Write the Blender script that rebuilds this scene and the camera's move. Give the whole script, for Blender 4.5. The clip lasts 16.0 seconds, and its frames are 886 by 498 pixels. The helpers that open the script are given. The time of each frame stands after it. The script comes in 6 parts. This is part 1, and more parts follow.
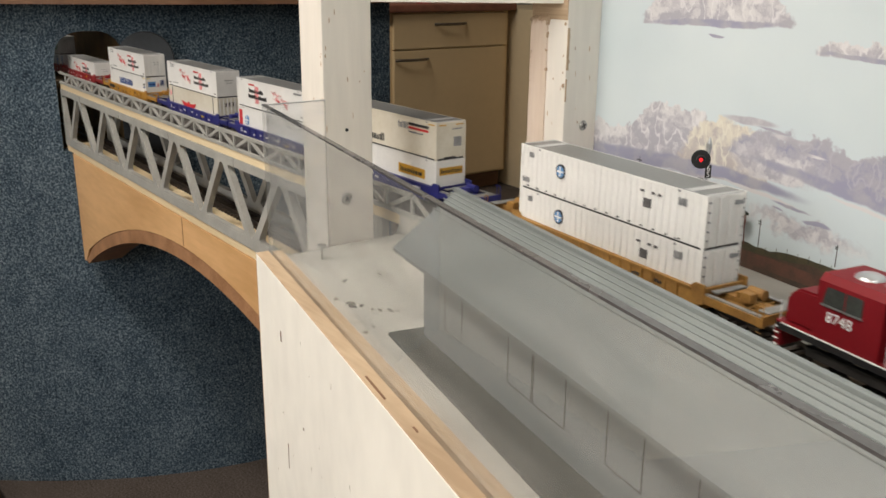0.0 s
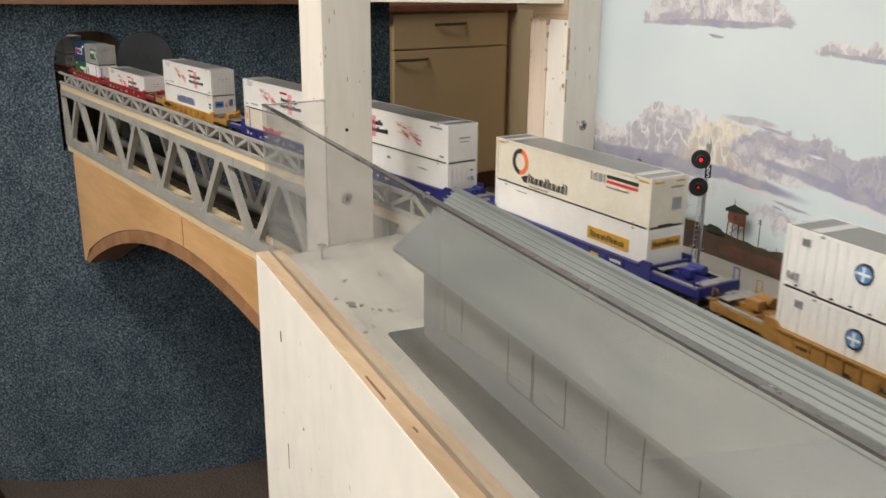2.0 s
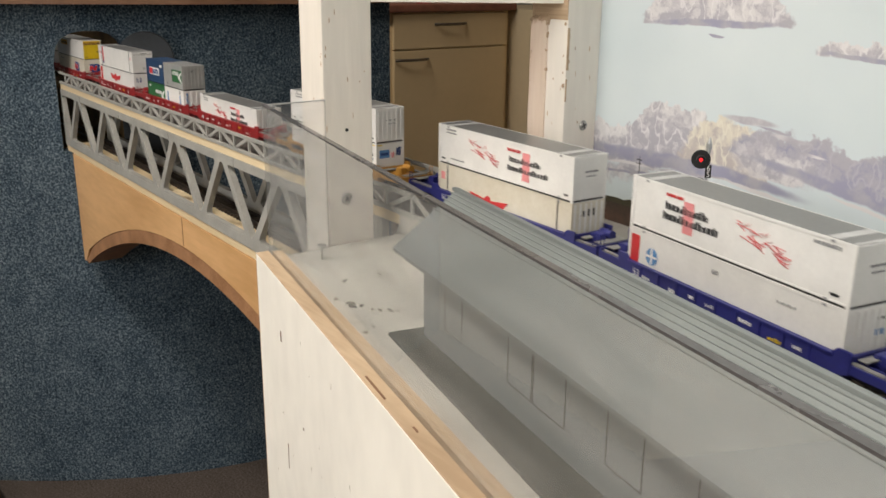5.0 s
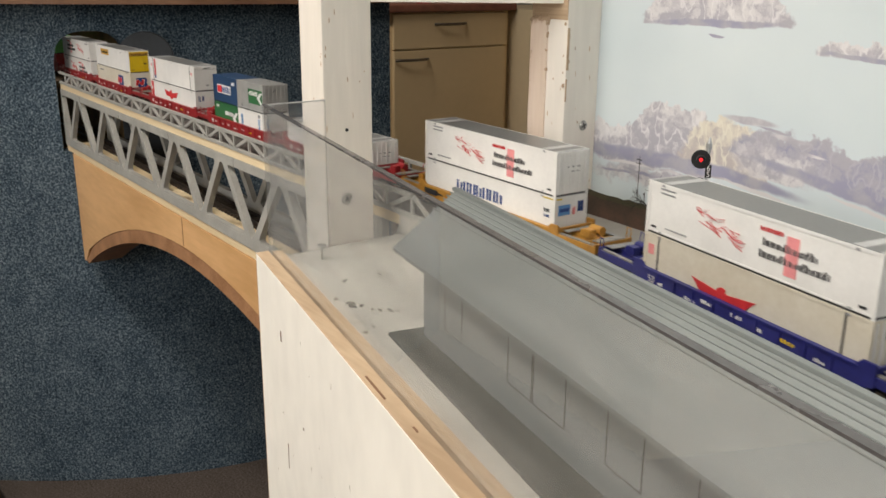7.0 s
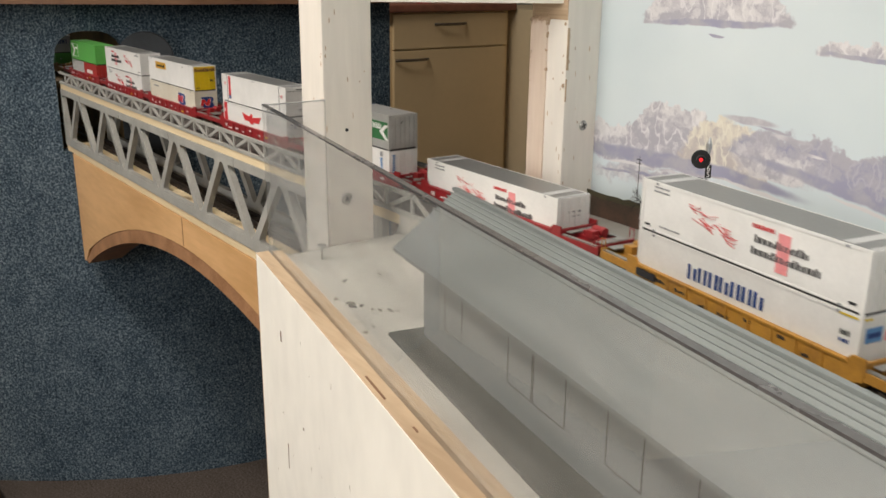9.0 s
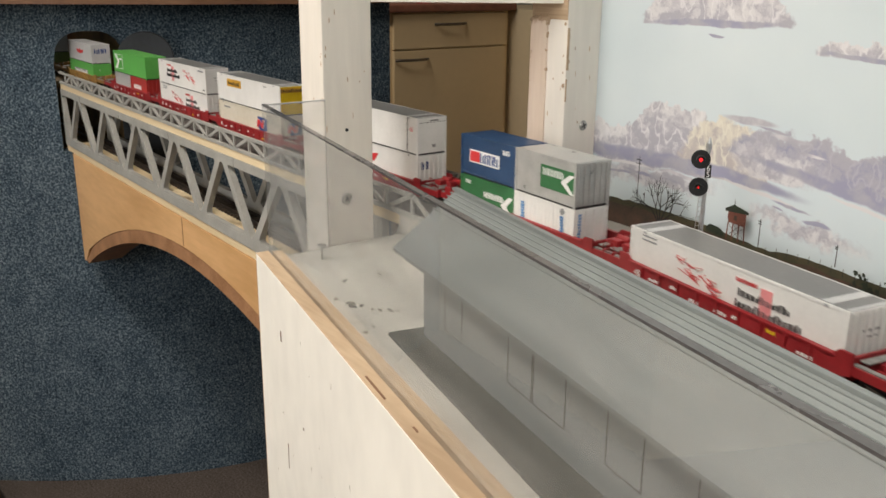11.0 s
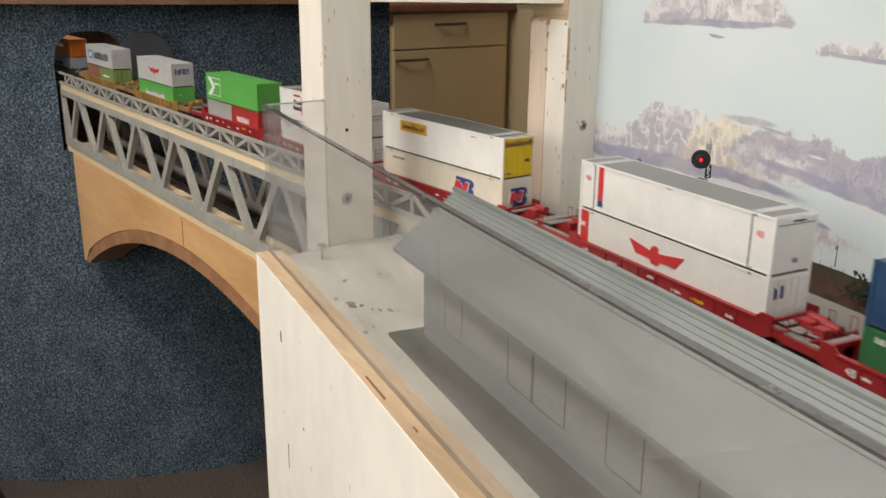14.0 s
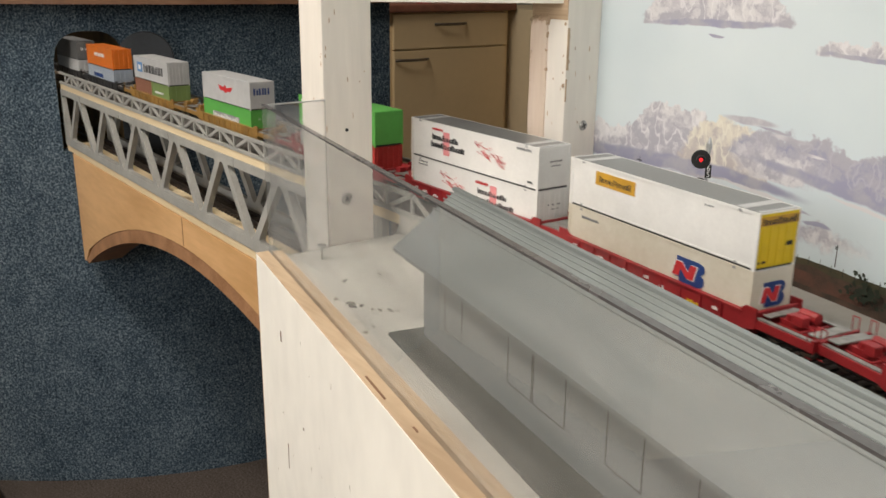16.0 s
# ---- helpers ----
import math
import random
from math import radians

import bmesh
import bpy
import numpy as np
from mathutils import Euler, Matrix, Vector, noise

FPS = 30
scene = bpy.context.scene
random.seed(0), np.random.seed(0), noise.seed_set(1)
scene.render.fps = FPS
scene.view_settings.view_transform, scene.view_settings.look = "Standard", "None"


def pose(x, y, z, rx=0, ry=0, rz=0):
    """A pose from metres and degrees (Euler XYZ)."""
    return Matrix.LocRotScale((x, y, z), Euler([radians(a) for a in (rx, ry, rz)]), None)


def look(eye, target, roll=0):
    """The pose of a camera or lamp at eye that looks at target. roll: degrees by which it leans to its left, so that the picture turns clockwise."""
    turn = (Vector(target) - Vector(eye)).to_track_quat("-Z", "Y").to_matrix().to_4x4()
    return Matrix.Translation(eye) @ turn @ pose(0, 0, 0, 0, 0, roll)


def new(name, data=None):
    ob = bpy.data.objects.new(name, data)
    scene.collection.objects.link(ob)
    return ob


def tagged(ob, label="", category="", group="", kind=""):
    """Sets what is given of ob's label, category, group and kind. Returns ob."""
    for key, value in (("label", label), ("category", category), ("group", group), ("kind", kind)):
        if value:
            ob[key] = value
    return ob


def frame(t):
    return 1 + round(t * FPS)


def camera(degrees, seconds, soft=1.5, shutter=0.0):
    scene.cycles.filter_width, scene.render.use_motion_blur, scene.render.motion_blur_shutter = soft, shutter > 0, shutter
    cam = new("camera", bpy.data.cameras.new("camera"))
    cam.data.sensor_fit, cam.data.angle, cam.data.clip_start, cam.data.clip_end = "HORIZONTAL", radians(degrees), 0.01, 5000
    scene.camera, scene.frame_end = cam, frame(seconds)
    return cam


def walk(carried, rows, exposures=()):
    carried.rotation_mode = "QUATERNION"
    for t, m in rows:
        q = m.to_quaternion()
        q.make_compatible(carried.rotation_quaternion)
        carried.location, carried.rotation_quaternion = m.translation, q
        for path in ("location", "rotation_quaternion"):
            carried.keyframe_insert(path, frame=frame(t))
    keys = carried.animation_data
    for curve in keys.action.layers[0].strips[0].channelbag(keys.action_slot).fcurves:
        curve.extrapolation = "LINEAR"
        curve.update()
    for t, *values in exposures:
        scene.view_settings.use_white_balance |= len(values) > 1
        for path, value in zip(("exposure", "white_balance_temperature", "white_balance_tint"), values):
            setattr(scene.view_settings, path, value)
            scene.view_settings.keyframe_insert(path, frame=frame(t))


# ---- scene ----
from mathutils.geometry import tessellate_polygon

EYE = Vector((0, 0, 1.0))
FWD = Vector((-0.7696, 0.5664, -0.2947))
cam = camera(52.33, 16.0, soft=1.6, shutter=0.5)
STILL = look(EYE, EYE + FWD, 0.55)
walk(cam, [(0, STILL), (16.0, STILL)])

# ---- light ----
world = bpy.data.worlds.new("world")
scene.world = world
world.use_nodes = True
wn = world.node_tree.nodes
sky = wn.new("ShaderNodeTexSky")
sky.sky_type, sky.sun_disc = "NISHITA", False
sky.sun_elevation, sky.sun_rotation = radians(35), radians(200)
world.node_tree.links.new(sky.outputs[0], wn["Background"].inputs[0])
wn["Background"].inputs[1].default_value = 0.1


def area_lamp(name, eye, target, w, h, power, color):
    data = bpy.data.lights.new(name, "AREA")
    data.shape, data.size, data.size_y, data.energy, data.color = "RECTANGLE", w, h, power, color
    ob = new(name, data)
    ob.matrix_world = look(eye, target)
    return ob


# daylight from an assumed window behind the camera, and assumed ceiling lamps
area_lamp("assumed_window_light", (-0.4, -2.8, 1.62), (-0.9, 0.4, 0.75), 1.9, 1.3, 32, (1.0, 0.955, 0.89))
# second and third are added fill, for the posts' faces and the cabinets
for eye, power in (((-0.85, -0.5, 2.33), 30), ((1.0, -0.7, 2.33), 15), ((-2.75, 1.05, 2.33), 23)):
    area_lamp("assumed_overhead_light", eye, (eye[0], eye[1] + 0.15, 0), 1.2, 0.3, power, (1.0, 0.93, 0.84))
scene.view_settings.exposure = 0.09

# ---- materials ----
MATS = {}


def mat(name, color, rough=0.5, metal=0.0, vary=0.12, scale=60.0, bump=0.0, bscale=300.0, color2=None, island=0.0, stretch=None, spec=0.5):
    """A painted, wooden or plastic surface: colour varied at two scales, and fine relief."""
    if name in MATS:
        return MATS[name]
    m = bpy.data.materials.new(name)
    m.use_nodes = True
    nt = m.node_tree
    n, l = nt.nodes, nt.links
    b = n["Principled BSDF"]
    b.inputs["Roughness"].default_value, b.inputs["Metallic"].default_value = rough, metal
    b.inputs["Specular IOR Level"].default_value = spec
    tc = n.new("ShaderNodeTexCoord")
    mp = n.new("ShaderNodeMapping")
    l.new(tc.outputs["Object"], mp.inputs[0])
    if stretch:
        mp.inputs["Scale"].default_value = stretch
    a, c = n.new("ShaderNodeTexNoise"), n.new("ShaderNodeTexNoise")
    a.inputs["Scale"].default_value, c.inputs["Scale"].default_value = scale, scale * 9
    a.inputs["Detail"].default_value, c.inputs["Detail"].default_value = 5, 3
    l.new(mp.outputs[0], a.inputs[0]), l.new(mp.outputs[0], c.inputs[0])
    mix = n.new("ShaderNodeMath")
    mix.operation = "MULTIPLY_ADD"
    l.new(c.outputs[0], mix.inputs[0])
    mix.inputs[1].default_value = 0.4
    l.new(a.outputs[0], mix.inputs[2])
    ramp = n.new("ShaderNodeValToRGB")
    ramp.color_ramp.elements[0].position, ramp.color_ramp.elements[1].position = 0.5, 0.9
    dark = color2 or [v * (1 - vary * 1.6) for v in color]
    lite = color if color2 else [min(1, v * (1 + vary * 0.7)) for v in color]
    ramp.color_ramp.elements[0].color, ramp.color_ramp.elements[1].color = (*dark, 1), (*lite, 1)
    l.new(mix.outputs[0], ramp.inputs[0])
    l.new(ramp.outputs[0], b.inputs["Base Color"])
    rr = n.new("ShaderNodeMapRange")
    rr.inputs[3].default_value, rr.inputs[4].default_value = max(0.02, rough - 0.1), min(1, rough + 0.12)
    l.new(a.outputs[0], rr.inputs[0]), l.new(rr.outputs[0], b.inputs["Roughness"])
    if bump:
        bt, bp = n.new("ShaderNodeTexNoise"), n.new("ShaderNodeBump")
        bt.inputs["Scale"].default_value, bt.inputs["Detail"].default_value = bscale, 4
        bp.inputs["Strength"].default_value, bp.inputs["Distance"].default_value = bump, 0.001
        l.new(mp.outputs[0], bt.inputs[0]), l.new(bt.outputs[0], bp.inputs["Height"]), l.new(bp.outputs[0], b.inputs["Normal"])
    MATS[name] = m
    return m


def carpet_mat(name, dark, mid, light, scale=330.0):
    """Speckled needle-felt carpet: fibres of three shades and a rough pile."""
    m = bpy.data.materials.new(name)
    m.use_nodes = True
    n, l = m.node_tree.nodes, m.node_tree.links
    b = n["Principled BSDF"]
    b.inputs["Roughness"].default_value, b.inputs["Specular IOR Level"].default_value = 0.95, 0.1
    tc = n.new("ShaderNodeTexCoord")
    fine, wide = n.new("ShaderNodeTexNoise"), n.new("ShaderNodeTexNoise")
    fine.inputs["Scale"].default_value, fine.inputs["Detail"].default_value, fine.inputs["Roughness"].default_value = scale, 5, 0.75
    wide.inputs["Scale"].default_value, wide.inputs["Detail"].default_value = 14, 4
    l.new(tc.outputs["Object"], fine.inputs[0]), l.new(tc.outputs["Object"], wide.inputs[0])
    add = n.new("ShaderNodeMath")
    add.operation = "MULTIPLY_ADD"
    l.new(wide.outputs[0], add.inputs[0])
    add.inputs[1].default_value = 0.12
    l.new(fine.outputs[0], add.inputs[2])
    ramp = n.new("ShaderNodeValToRGB")
    e = ramp.color_ramp.elements
    e[0].position, e[0].color, e[1].position, e[1].color = 0.42, (*dark, 1), 0.74, (*light, 1)
    k = e.new(0.56)
    k.color = (*mid, 1)
    l.new(add.outputs[0], ramp.inputs[0]), l.new(ramp.outputs[0], b.inputs["Base Color"])
    bp = n.new("ShaderNodeBump")
    bp.inputs["Strength"].default_value, bp.inputs["Distance"].default_value = 0.8, 0.003
    l.new(fine.outputs[0], bp.inputs["Height"]), l.new(bp.outputs[0], b.inputs["Normal"])
    return m


def clear_mat(name, tint, rough, haze, haze_amount=(0.03, 0.1)):
    """Clear acrylic, scratched and a little dusty; the haze also paints in reflected light."""
    m = bpy.data.materials.new(name)
    m.use_nodes = True
    n, l = m.node_tree.nodes, m.node_tree.links
    out = n["Material Output"]
    b = n["Principled BSDF"]
    b.inputs["Base Color"].default_value = (*haze, 1)
    b.inputs["Roughness"].default_value = 0.75
    tr, gl, mx, mx2 = n.new("ShaderNodeBsdfTransparent"), n.new("ShaderNodeBsdfGlossy"), n.new("ShaderNodeMixShader"), n.new("ShaderNodeMixShader")
    tr.inputs[0].default_value = (*tint, 1)
    gl.inputs[1].default_value = rough
    fr, fm = n.new("ShaderNodeLayerWeight"), n.new("ShaderNodeMapRange")
    fr.inputs[0].default_value = 0.25
    fm.inputs[3].default_value, fm.inputs[4].default_value = 0.04, 0.34
    l.new(fr.outputs["Facing"], fm.inputs[0])
    l.new(fm.outputs[0], mx.inputs[0]), l.new(tr.outputs[0], mx.inputs[1]), l.new(gl.outputs[0], mx.inputs[2])
    tc, no, mr = n.new("ShaderNodeTexCoord"), n.new("ShaderNodeTexNoise"), n.new("ShaderNodeMapRange")
    mp = n.new("ShaderNodeMapping")
    mp.inputs["Scale"].default_value = (6, 6, 40)
    mp.inputs["Rotation"].default_value = (0, 0.5, 0)
    l.new(tc.outputs["Object"], mp.inputs[0]), l.new(mp.outputs[0], no.inputs[0])
    no.inputs["Scale"].default_value, no.inputs["Detail"].default_value = 2.0, 3
    mr.inputs[1].default_value, mr.inputs[2].default_value = 0.35, 0.8
    mr.inputs[3].default_value, mr.inputs[4].default_value = haze_amount
    l.new(no.outputs[0], mr.inputs[0]), l.new(mr.outputs[0], mx2.inputs[0])
    l.new(mx.outputs[0], mx2.inputs[1]), l.new(b.outputs[0], mx2.inputs[2]), l.new(mx2.outputs[0], out.inputs[0])
    return m


def glow_mat(name, color, strength):
    m = bpy.data.materials.new(name)
    m.use_nodes = True
    b = m.node_tree.nodes["Principled BSDF"]
    b.inputs["Base Color"].default_value = (*color, 1)
    b.inputs["Emission Color"].default_value, b.inputs["Emission Strength"].default_value = (*color, 1), strength
    return m


CARPET = carpet_mat("blue_carpet", (0.012, 0.02, 0.031), (0.064, 0.096, 0.128), (0.3, 0.36, 0.4), 280.0)
FLOOR_CARPET = carpet_mat("floor_carpet", (0.05, 0.038, 0.032), (0.095, 0.077, 0.066), (0.18, 0.15, 0.132), 260.0)
WHITEPLY = mat("white_painted_plywood", (0.88, 0.85, 0.78), 0.5, vary=0.07, scale=6, bump=0.15, bscale=60, stretch=(1, 1, 0.6))
WHITEWOOD = mat("white_painted_timber", (0.81, 0.76, 0.69), 0.5, vary=0.08, scale=14, bump=0.35, bscale=160, stretch=(1, 1, 0.12))
RAWWOOD = mat("raw_plywood_edge", (0.56, 0.42, 0.28), 0.7, color2=(0.36, 0.25, 0.155), scale=25, bump=0.3, bscale=250, stretch=(0.15, 1, 3))
BROWNWOOD = mat("brown_wood", (0.2, 0.1, 0.05), 0.6, color2=(0.11, 0.05, 0.025), scale=20, bump=0.2, stretch=(1, 0.1, 1))
SOFFIT = mat("brown_arch_edge", (0.42, 0.22, 0.11), 0.6, color2=(0.26, 0.125, 0.055), scale=30, bump=0.3)
ARCHPLY = mat("varnished_plywood", (0.74, 0.45, 0.215), 0.42, color2=(0.56, 0.315, 0.13), scale=7, bump=0.12, bscale=90, stretch=(0.4, 1, 2.2))
PALEWOOD = mat("pale_deck_ply", (0.78, 0.64, 0.42), 0.6, color2=(0.66, 0.51, 0.31), scale=40, bump=0.3, stretch=(0.1, 1, 2))
GREY_PAINT = mat("bridge_grey_paint", (0.37, 0.363, 0.335), 0.5, vary=0.1, scale=40, bump=0.15)
STYRENE = mat("grey_styrene", (0.19, 0.208, 0.205), 0.4, vary=0.06, scale=16)
STYRENE_DARK = mat("dark_grey_board", (0.075, 0.077, 0.066), 0.7, vary=0.12, scale=20, bump=0.2)
GROUND = mat("grey_painted_ground", (0.25, 0.238, 0.215), 0.7, vary=0.1, scale=11, bump=0.3, bscale=90)
BENCHTOP = mat("white_grey_bench", (0.56, 0.54, 0.49), 0.6, vary=0.13, scale=12, bump=0.3, bscale=100)
STAIN = mat("dark_glue_stain", (0.1, 0.088, 0.07), 0.6, color2=(0.3, 0.275, 0.235), scale=110, bump=0.6, bscale=200)
DISC = mat("dark_grey_disc", (0.036, 0.041, 0.048), 0.6, vary=0.15, scale=20)
LINER = mat("tunnel_brown", (0.19, 0.115, 0.045), 0.75, vary=0.3, scale=18, bump=0.4)
STEEL = mat("screw_steel", (0.5, 0.5, 0.48), 0.35, 0.9, vary=0.2, scale=300)
BLACK = mat("black_plastic", (0.014, 0.014, 0.015), 0.5, vary=0.2, scale=80)
RUSTBLACK = mat("truck_black", (0.02, 0.018, 0.017), 0.6, vary=0.3, scale=150)
RAIL = mat("rail_metal", (0.3, 0.26, 0.21), 0.4, 0.8, vary=0.25, scale=120)
DARKRAIL = mat("weathered_rail", (0.05, 0.04, 0.035), 0.5, 0.6, vary=0.25, scale=120)
TIE = mat("tie_brown", (0.06, 0.045, 0.035), 0.8, vary=0.35, scale=80)
CREAM = mat("cream_laminate", (0.72, 0.55, 0.32), 0.5, vary=0.03, scale=4)
CREAM2 = mat("cream_panel", (0.78, 0.64, 0.42), 0.5, vary=0.03, scale=4)
WORKTOP = mat("red_brown_worktop", (0.26, 0.1, 0.06), 0.5, vary=0.15, scale=30)
WALLPAINT = mat("wall_paint", (0.62, 0.58, 0.52), 0.85, vary=0.04, scale=3)
CREAMWALL = mat("tan_wall_panel", (0.46, 0.39, 0.31), 0.8, vary=0.05, scale=3)
CEILPAINT = mat("ceiling_paint", (0.8, 0.78, 0.74), 0.9, vary=0.03, scale=3)
ACRYLIC = clear_mat("clear_acrylic", (0.95, 0.955, 0.96), 0.03, (0.72, 0.71, 0.68))
# stronger haze stands in for the room's pale reflection in the long pane
HAZY_ACRYLIC = clear_mat("hazy_acrylic", (0.97, 0.97, 0.97), 0.02, (0.55, 0.54, 0.51), (0.05, 0.16))
PALE_EDGE = mat("pale_acrylic_edge", (0.42, 0.42, 0.42), 0.3, vary=0.1, scale=40)
ACRYLIC_EDGE = mat("acrylic_edge", (0.09, 0.085, 0.085), 0.25, vary=0.15, scale=40)
ALU = mat("silver_paint", (0.6, 0.61, 0.62), 0.3, 0.85, vary=0.1, scale=100)


# ---- mesh helpers ----
def box(bm, x0, x1, y0, y1, z0, z1, bevel=0.0, at=None):
    r = bmesh.ops.create_cube(bm, size=1.0)
    m = Matrix.Translation(((x0 + x1) / 2, (y0 + y1) / 2, (z0 + z1) / 2)) @ Matrix.Diagonal((abs(x1 - x0), abs(y1 - y0), abs(z1 - z0), 1))
    if at is not None:
        m = at @ m
    bmesh.ops.transform(bm, matrix=m, verts=r["verts"])
    if bevel:
        edges = list({e for v in r["verts"] for e in v.link_edges})
        bmesh.ops.bevel(bm, geom=edges, offset=bevel, segments=2, affect="EDGES", profile=0.6)
    return bm


def rod(bm, a, b, r, seg=8, r2=None):
    a, b = Vector(a), Vector(b)
    d = b - a
    m = Matrix.Translation((a + b) / 2) @ d.to_track_quat("Z", "Y").to_matrix().to_4x4()
    bmesh.ops.create_cone(bm, cap_ends=True, segments=seg, radius1=r, radius2=r if r2 is None else r2, depth=d.length, matrix=m)
    return bm


def beam(bm, a, b, w, y0, y1, bevel=0.0):
    """A flat bar in an upright plane from a=(x,z) to b=(x,z), w wide, between y0 and y1."""
    ax, az, bx, bz = *a, *b
    ln = math.hypot(bx - ax, bz - az)
    at = Matrix.Translation(((ax + bx) / 2, 0, (az + bz) / 2)) @ Matrix.Rotation(-math.atan2(bz - az, bx - ax), 4, "Y")
    return box(bm, -ln / 2, ln / 2, y0, y1, -w / 2, w / 2, bevel, at)


def prism(bm, pts, axis, lo, hi, at=None):
    """Extrudes the outline pts (2D) along 'x', 'y' or 'z' from lo to hi."""
    def v3(p, h):
        q = {"x": (h, p[0], p[1]), "y": (p[0], h, p[1]), "z": (p[0], p[1], h)}[axis]
        return at @ Vector(q) if at is not None else Vector(q)
    a = [bm.verts.new(v3(p, lo)) for p in pts]
    b = [bm.verts.new(v3(p, hi)) for p in pts]
    fs = [bm.faces.new(a), bm.faces.new(b[::-1])]
    for i in range(len(pts)):
        j = (i + 1) % len(pts)
        fs.append(bm.faces.new((a[j], a[i], b[i], b[j])))
    bmesh.ops.recalc_face_normals(bm, faces=fs)
    return bm


def mesh_of(name, bm, material, smooth=False):
    me = bpy.data.meshes.new(name)
    bm.to_mesh(me)
    bm.free()
    me.materials.append(material)
    if smooth:
        for p in me.polygons:
            p.use_smooth = True
    return me


def part(name, bm, material, parent, label="", smooth=False):
    ob = new(name, mesh_of(name, bm, material, smooth))
    ob.parent = parent
    if label:
        ob["label"] = label
    return ob


def thing(name, label, category, group="", kind="", m=None, bm=None, material=None, smooth=False):
    ob = new(name, mesh_of(name, bm, material, smooth) if bm else None)
    if m is not None:
        ob.matrix_world = m
    return tagged(ob, label, category, group, kind)


def B(*a, **k):
    return box(bmesh.new(), *a, **k)


def text_mesh(name, body, size, material, parent, m, label=""):
    cu = bpy.data.curves.new(name, "FONT")
    cu.body, cu.size, cu.extrude, cu.align_x, cu.align_y = body, size, 0.0001, "CENTER", "CENTER"
    tmp = bpy.data.objects.new(name, cu)
    me = bpy.data.meshes.new_from_object(tmp)
    bpy.data.objects.remove(tmp)
    me.materials.clear()
    me.materials.append(material)
    ob = new(name, me)
    ob.parent = parent
    ob.matrix_local = m
    if label:
        ob["label"] = label
    return ob


# ---- plan: heights above the floor, and the track's line ----
BENCH = 0.785
DECK = 0.803
RAILTOP = 0.8105
CAR_BASE = 0.8144   # height that the wagons are built from
BASE = 0.8158       # underside of the containers in their wells
TRACK_Y = 0.4505
# (length, radius or 0 for straight) of the stretches after the straight bridge
BEND_X = -0.60
STRETCHES = ((0.322, 1.75), (0.158, 0), (0.141, 0.5), (9.0, 0))


def on_track(u):
    """Place and heading at the length u along the track (u is x on the straight)."""
    if u <= BEND_X:
        return u, TRACK_Y, 0.0
    x, y, h, left = BEND_X, TRACK_Y, 0.0, u - BEND_X
    for ln, r in STRETCHES:
        d = min(ln, left)
        if r:
            a = d / r
            x, y = x + r * (math.sin(h + a) - math.sin(h)), y - r * (math.cos(h) - math.cos(h + a))
            h += a
        else:
            x, y = x + d * math.cos(h), y - d * math.sin(h)
        left -= d
        if left <= 0:
            break
    return x, y, -h


# the backdrop and the scenery sheet bend a little sooner than the rails
SCENE_Y, ARC_X, ARC_R, ARC_END = 0.4485, -0.5514, 1.228, radians(26)


def on_scenery(u):
    if u <= ARC_X:
        return u, SCENE_Y, 0.0
    a = (u - ARC_X) / ARC_R
    e = min(a, ARC_END)
    x, y = ARC_X + ARC_R * math.sin(e), SCENE_Y - ARC_R * (1 - math.cos(e))
    rest = (a - e) * ARC_R
    return x + rest * math.cos(e), y - rest * math.sin(e), -e


def offset_line(u, side, line=on_track):
    x, y, h = line(u)
    return x - math.sin(h) * side, y + math.cos(h) * side


def sweep(bm, u0, u1, step, profile, line=on_track):
    """Sweeps a closed profile of (side, z) along the track."""
    n = max(2, int((u1 - u0) / step))
    prev = None
    for i in range(n + 1):
        u = u0 + (u1 - u0) * i / n
        ring = [bm.verts.new((*offset_line(u, s, line), z)) for s, z in profile]
        if prev:
            for k in range(len(ring)):
                j = (k + 1) % len(ring)
                bm.faces.new((prev[k], prev[j], ring[j], ring[k]))
        else:
            bm.faces.new(ring)
        prev = ring
    bm.faces.new(prev[::-1])
    bmesh.ops.recalc_face_normals(bm, faces=bm.faces)
    return bm


def wall_x(y):
    """The curved carpet wall: x at y."""
    d = min(y, 0.845) - 0.4217
    return -1.705 + 0.557 * d - 0.659 * d * d


# ---- room ----
thing("floor", "grey-brown carpeted floor", "floor", kind="structure", bm=B(-5, 4, -3, 4, -0.05, 0), material=FLOOR_CARPET)
thing("ceiling", "plain white ceiling", "ceiling", kind="structure", bm=B(-5, 4, -3, 4, 2.4, 2.45), material=CEILPAINT)
thing("wall_west", "plain painted wall", "wall", kind="structure", bm=B(-5, -4.95, -3, 4, 0, 2.4), material=WALLPAINT)
thing("wall_east", "plain painted wall", "wall", kind="structure", bm=B(3.95, 4, -3, 4, 0, 2.4), material=WALLPAINT)
thing("wall_north", "plain painted wall", "wall", kind="structure", bm=B(-5, 4, 3.95, 4, 0, 2.4), material=WALLPAINT)
# closing wall; its window opening is assumed, to go with the lamp there
bm = bmesh.new()
for a in ((-5, -1.4, 0, 2.4), (0.6, 4, 0, 2.4), (-1.4, 0.6, 0, 0.92), (-1.4, 0.6, 2.33, 2.4)):
    box(bm, a[0], a[1], -3, -2.9, a[2], a[3])
thing("wall_south", "plain painted wall with a window opening", "wall", kind="structure", bm=bm, material=WALLPAINT)

# the carpet wall with its tunnel slot
HOLE = (0.403, 0.5185, 0.68, 0.893)


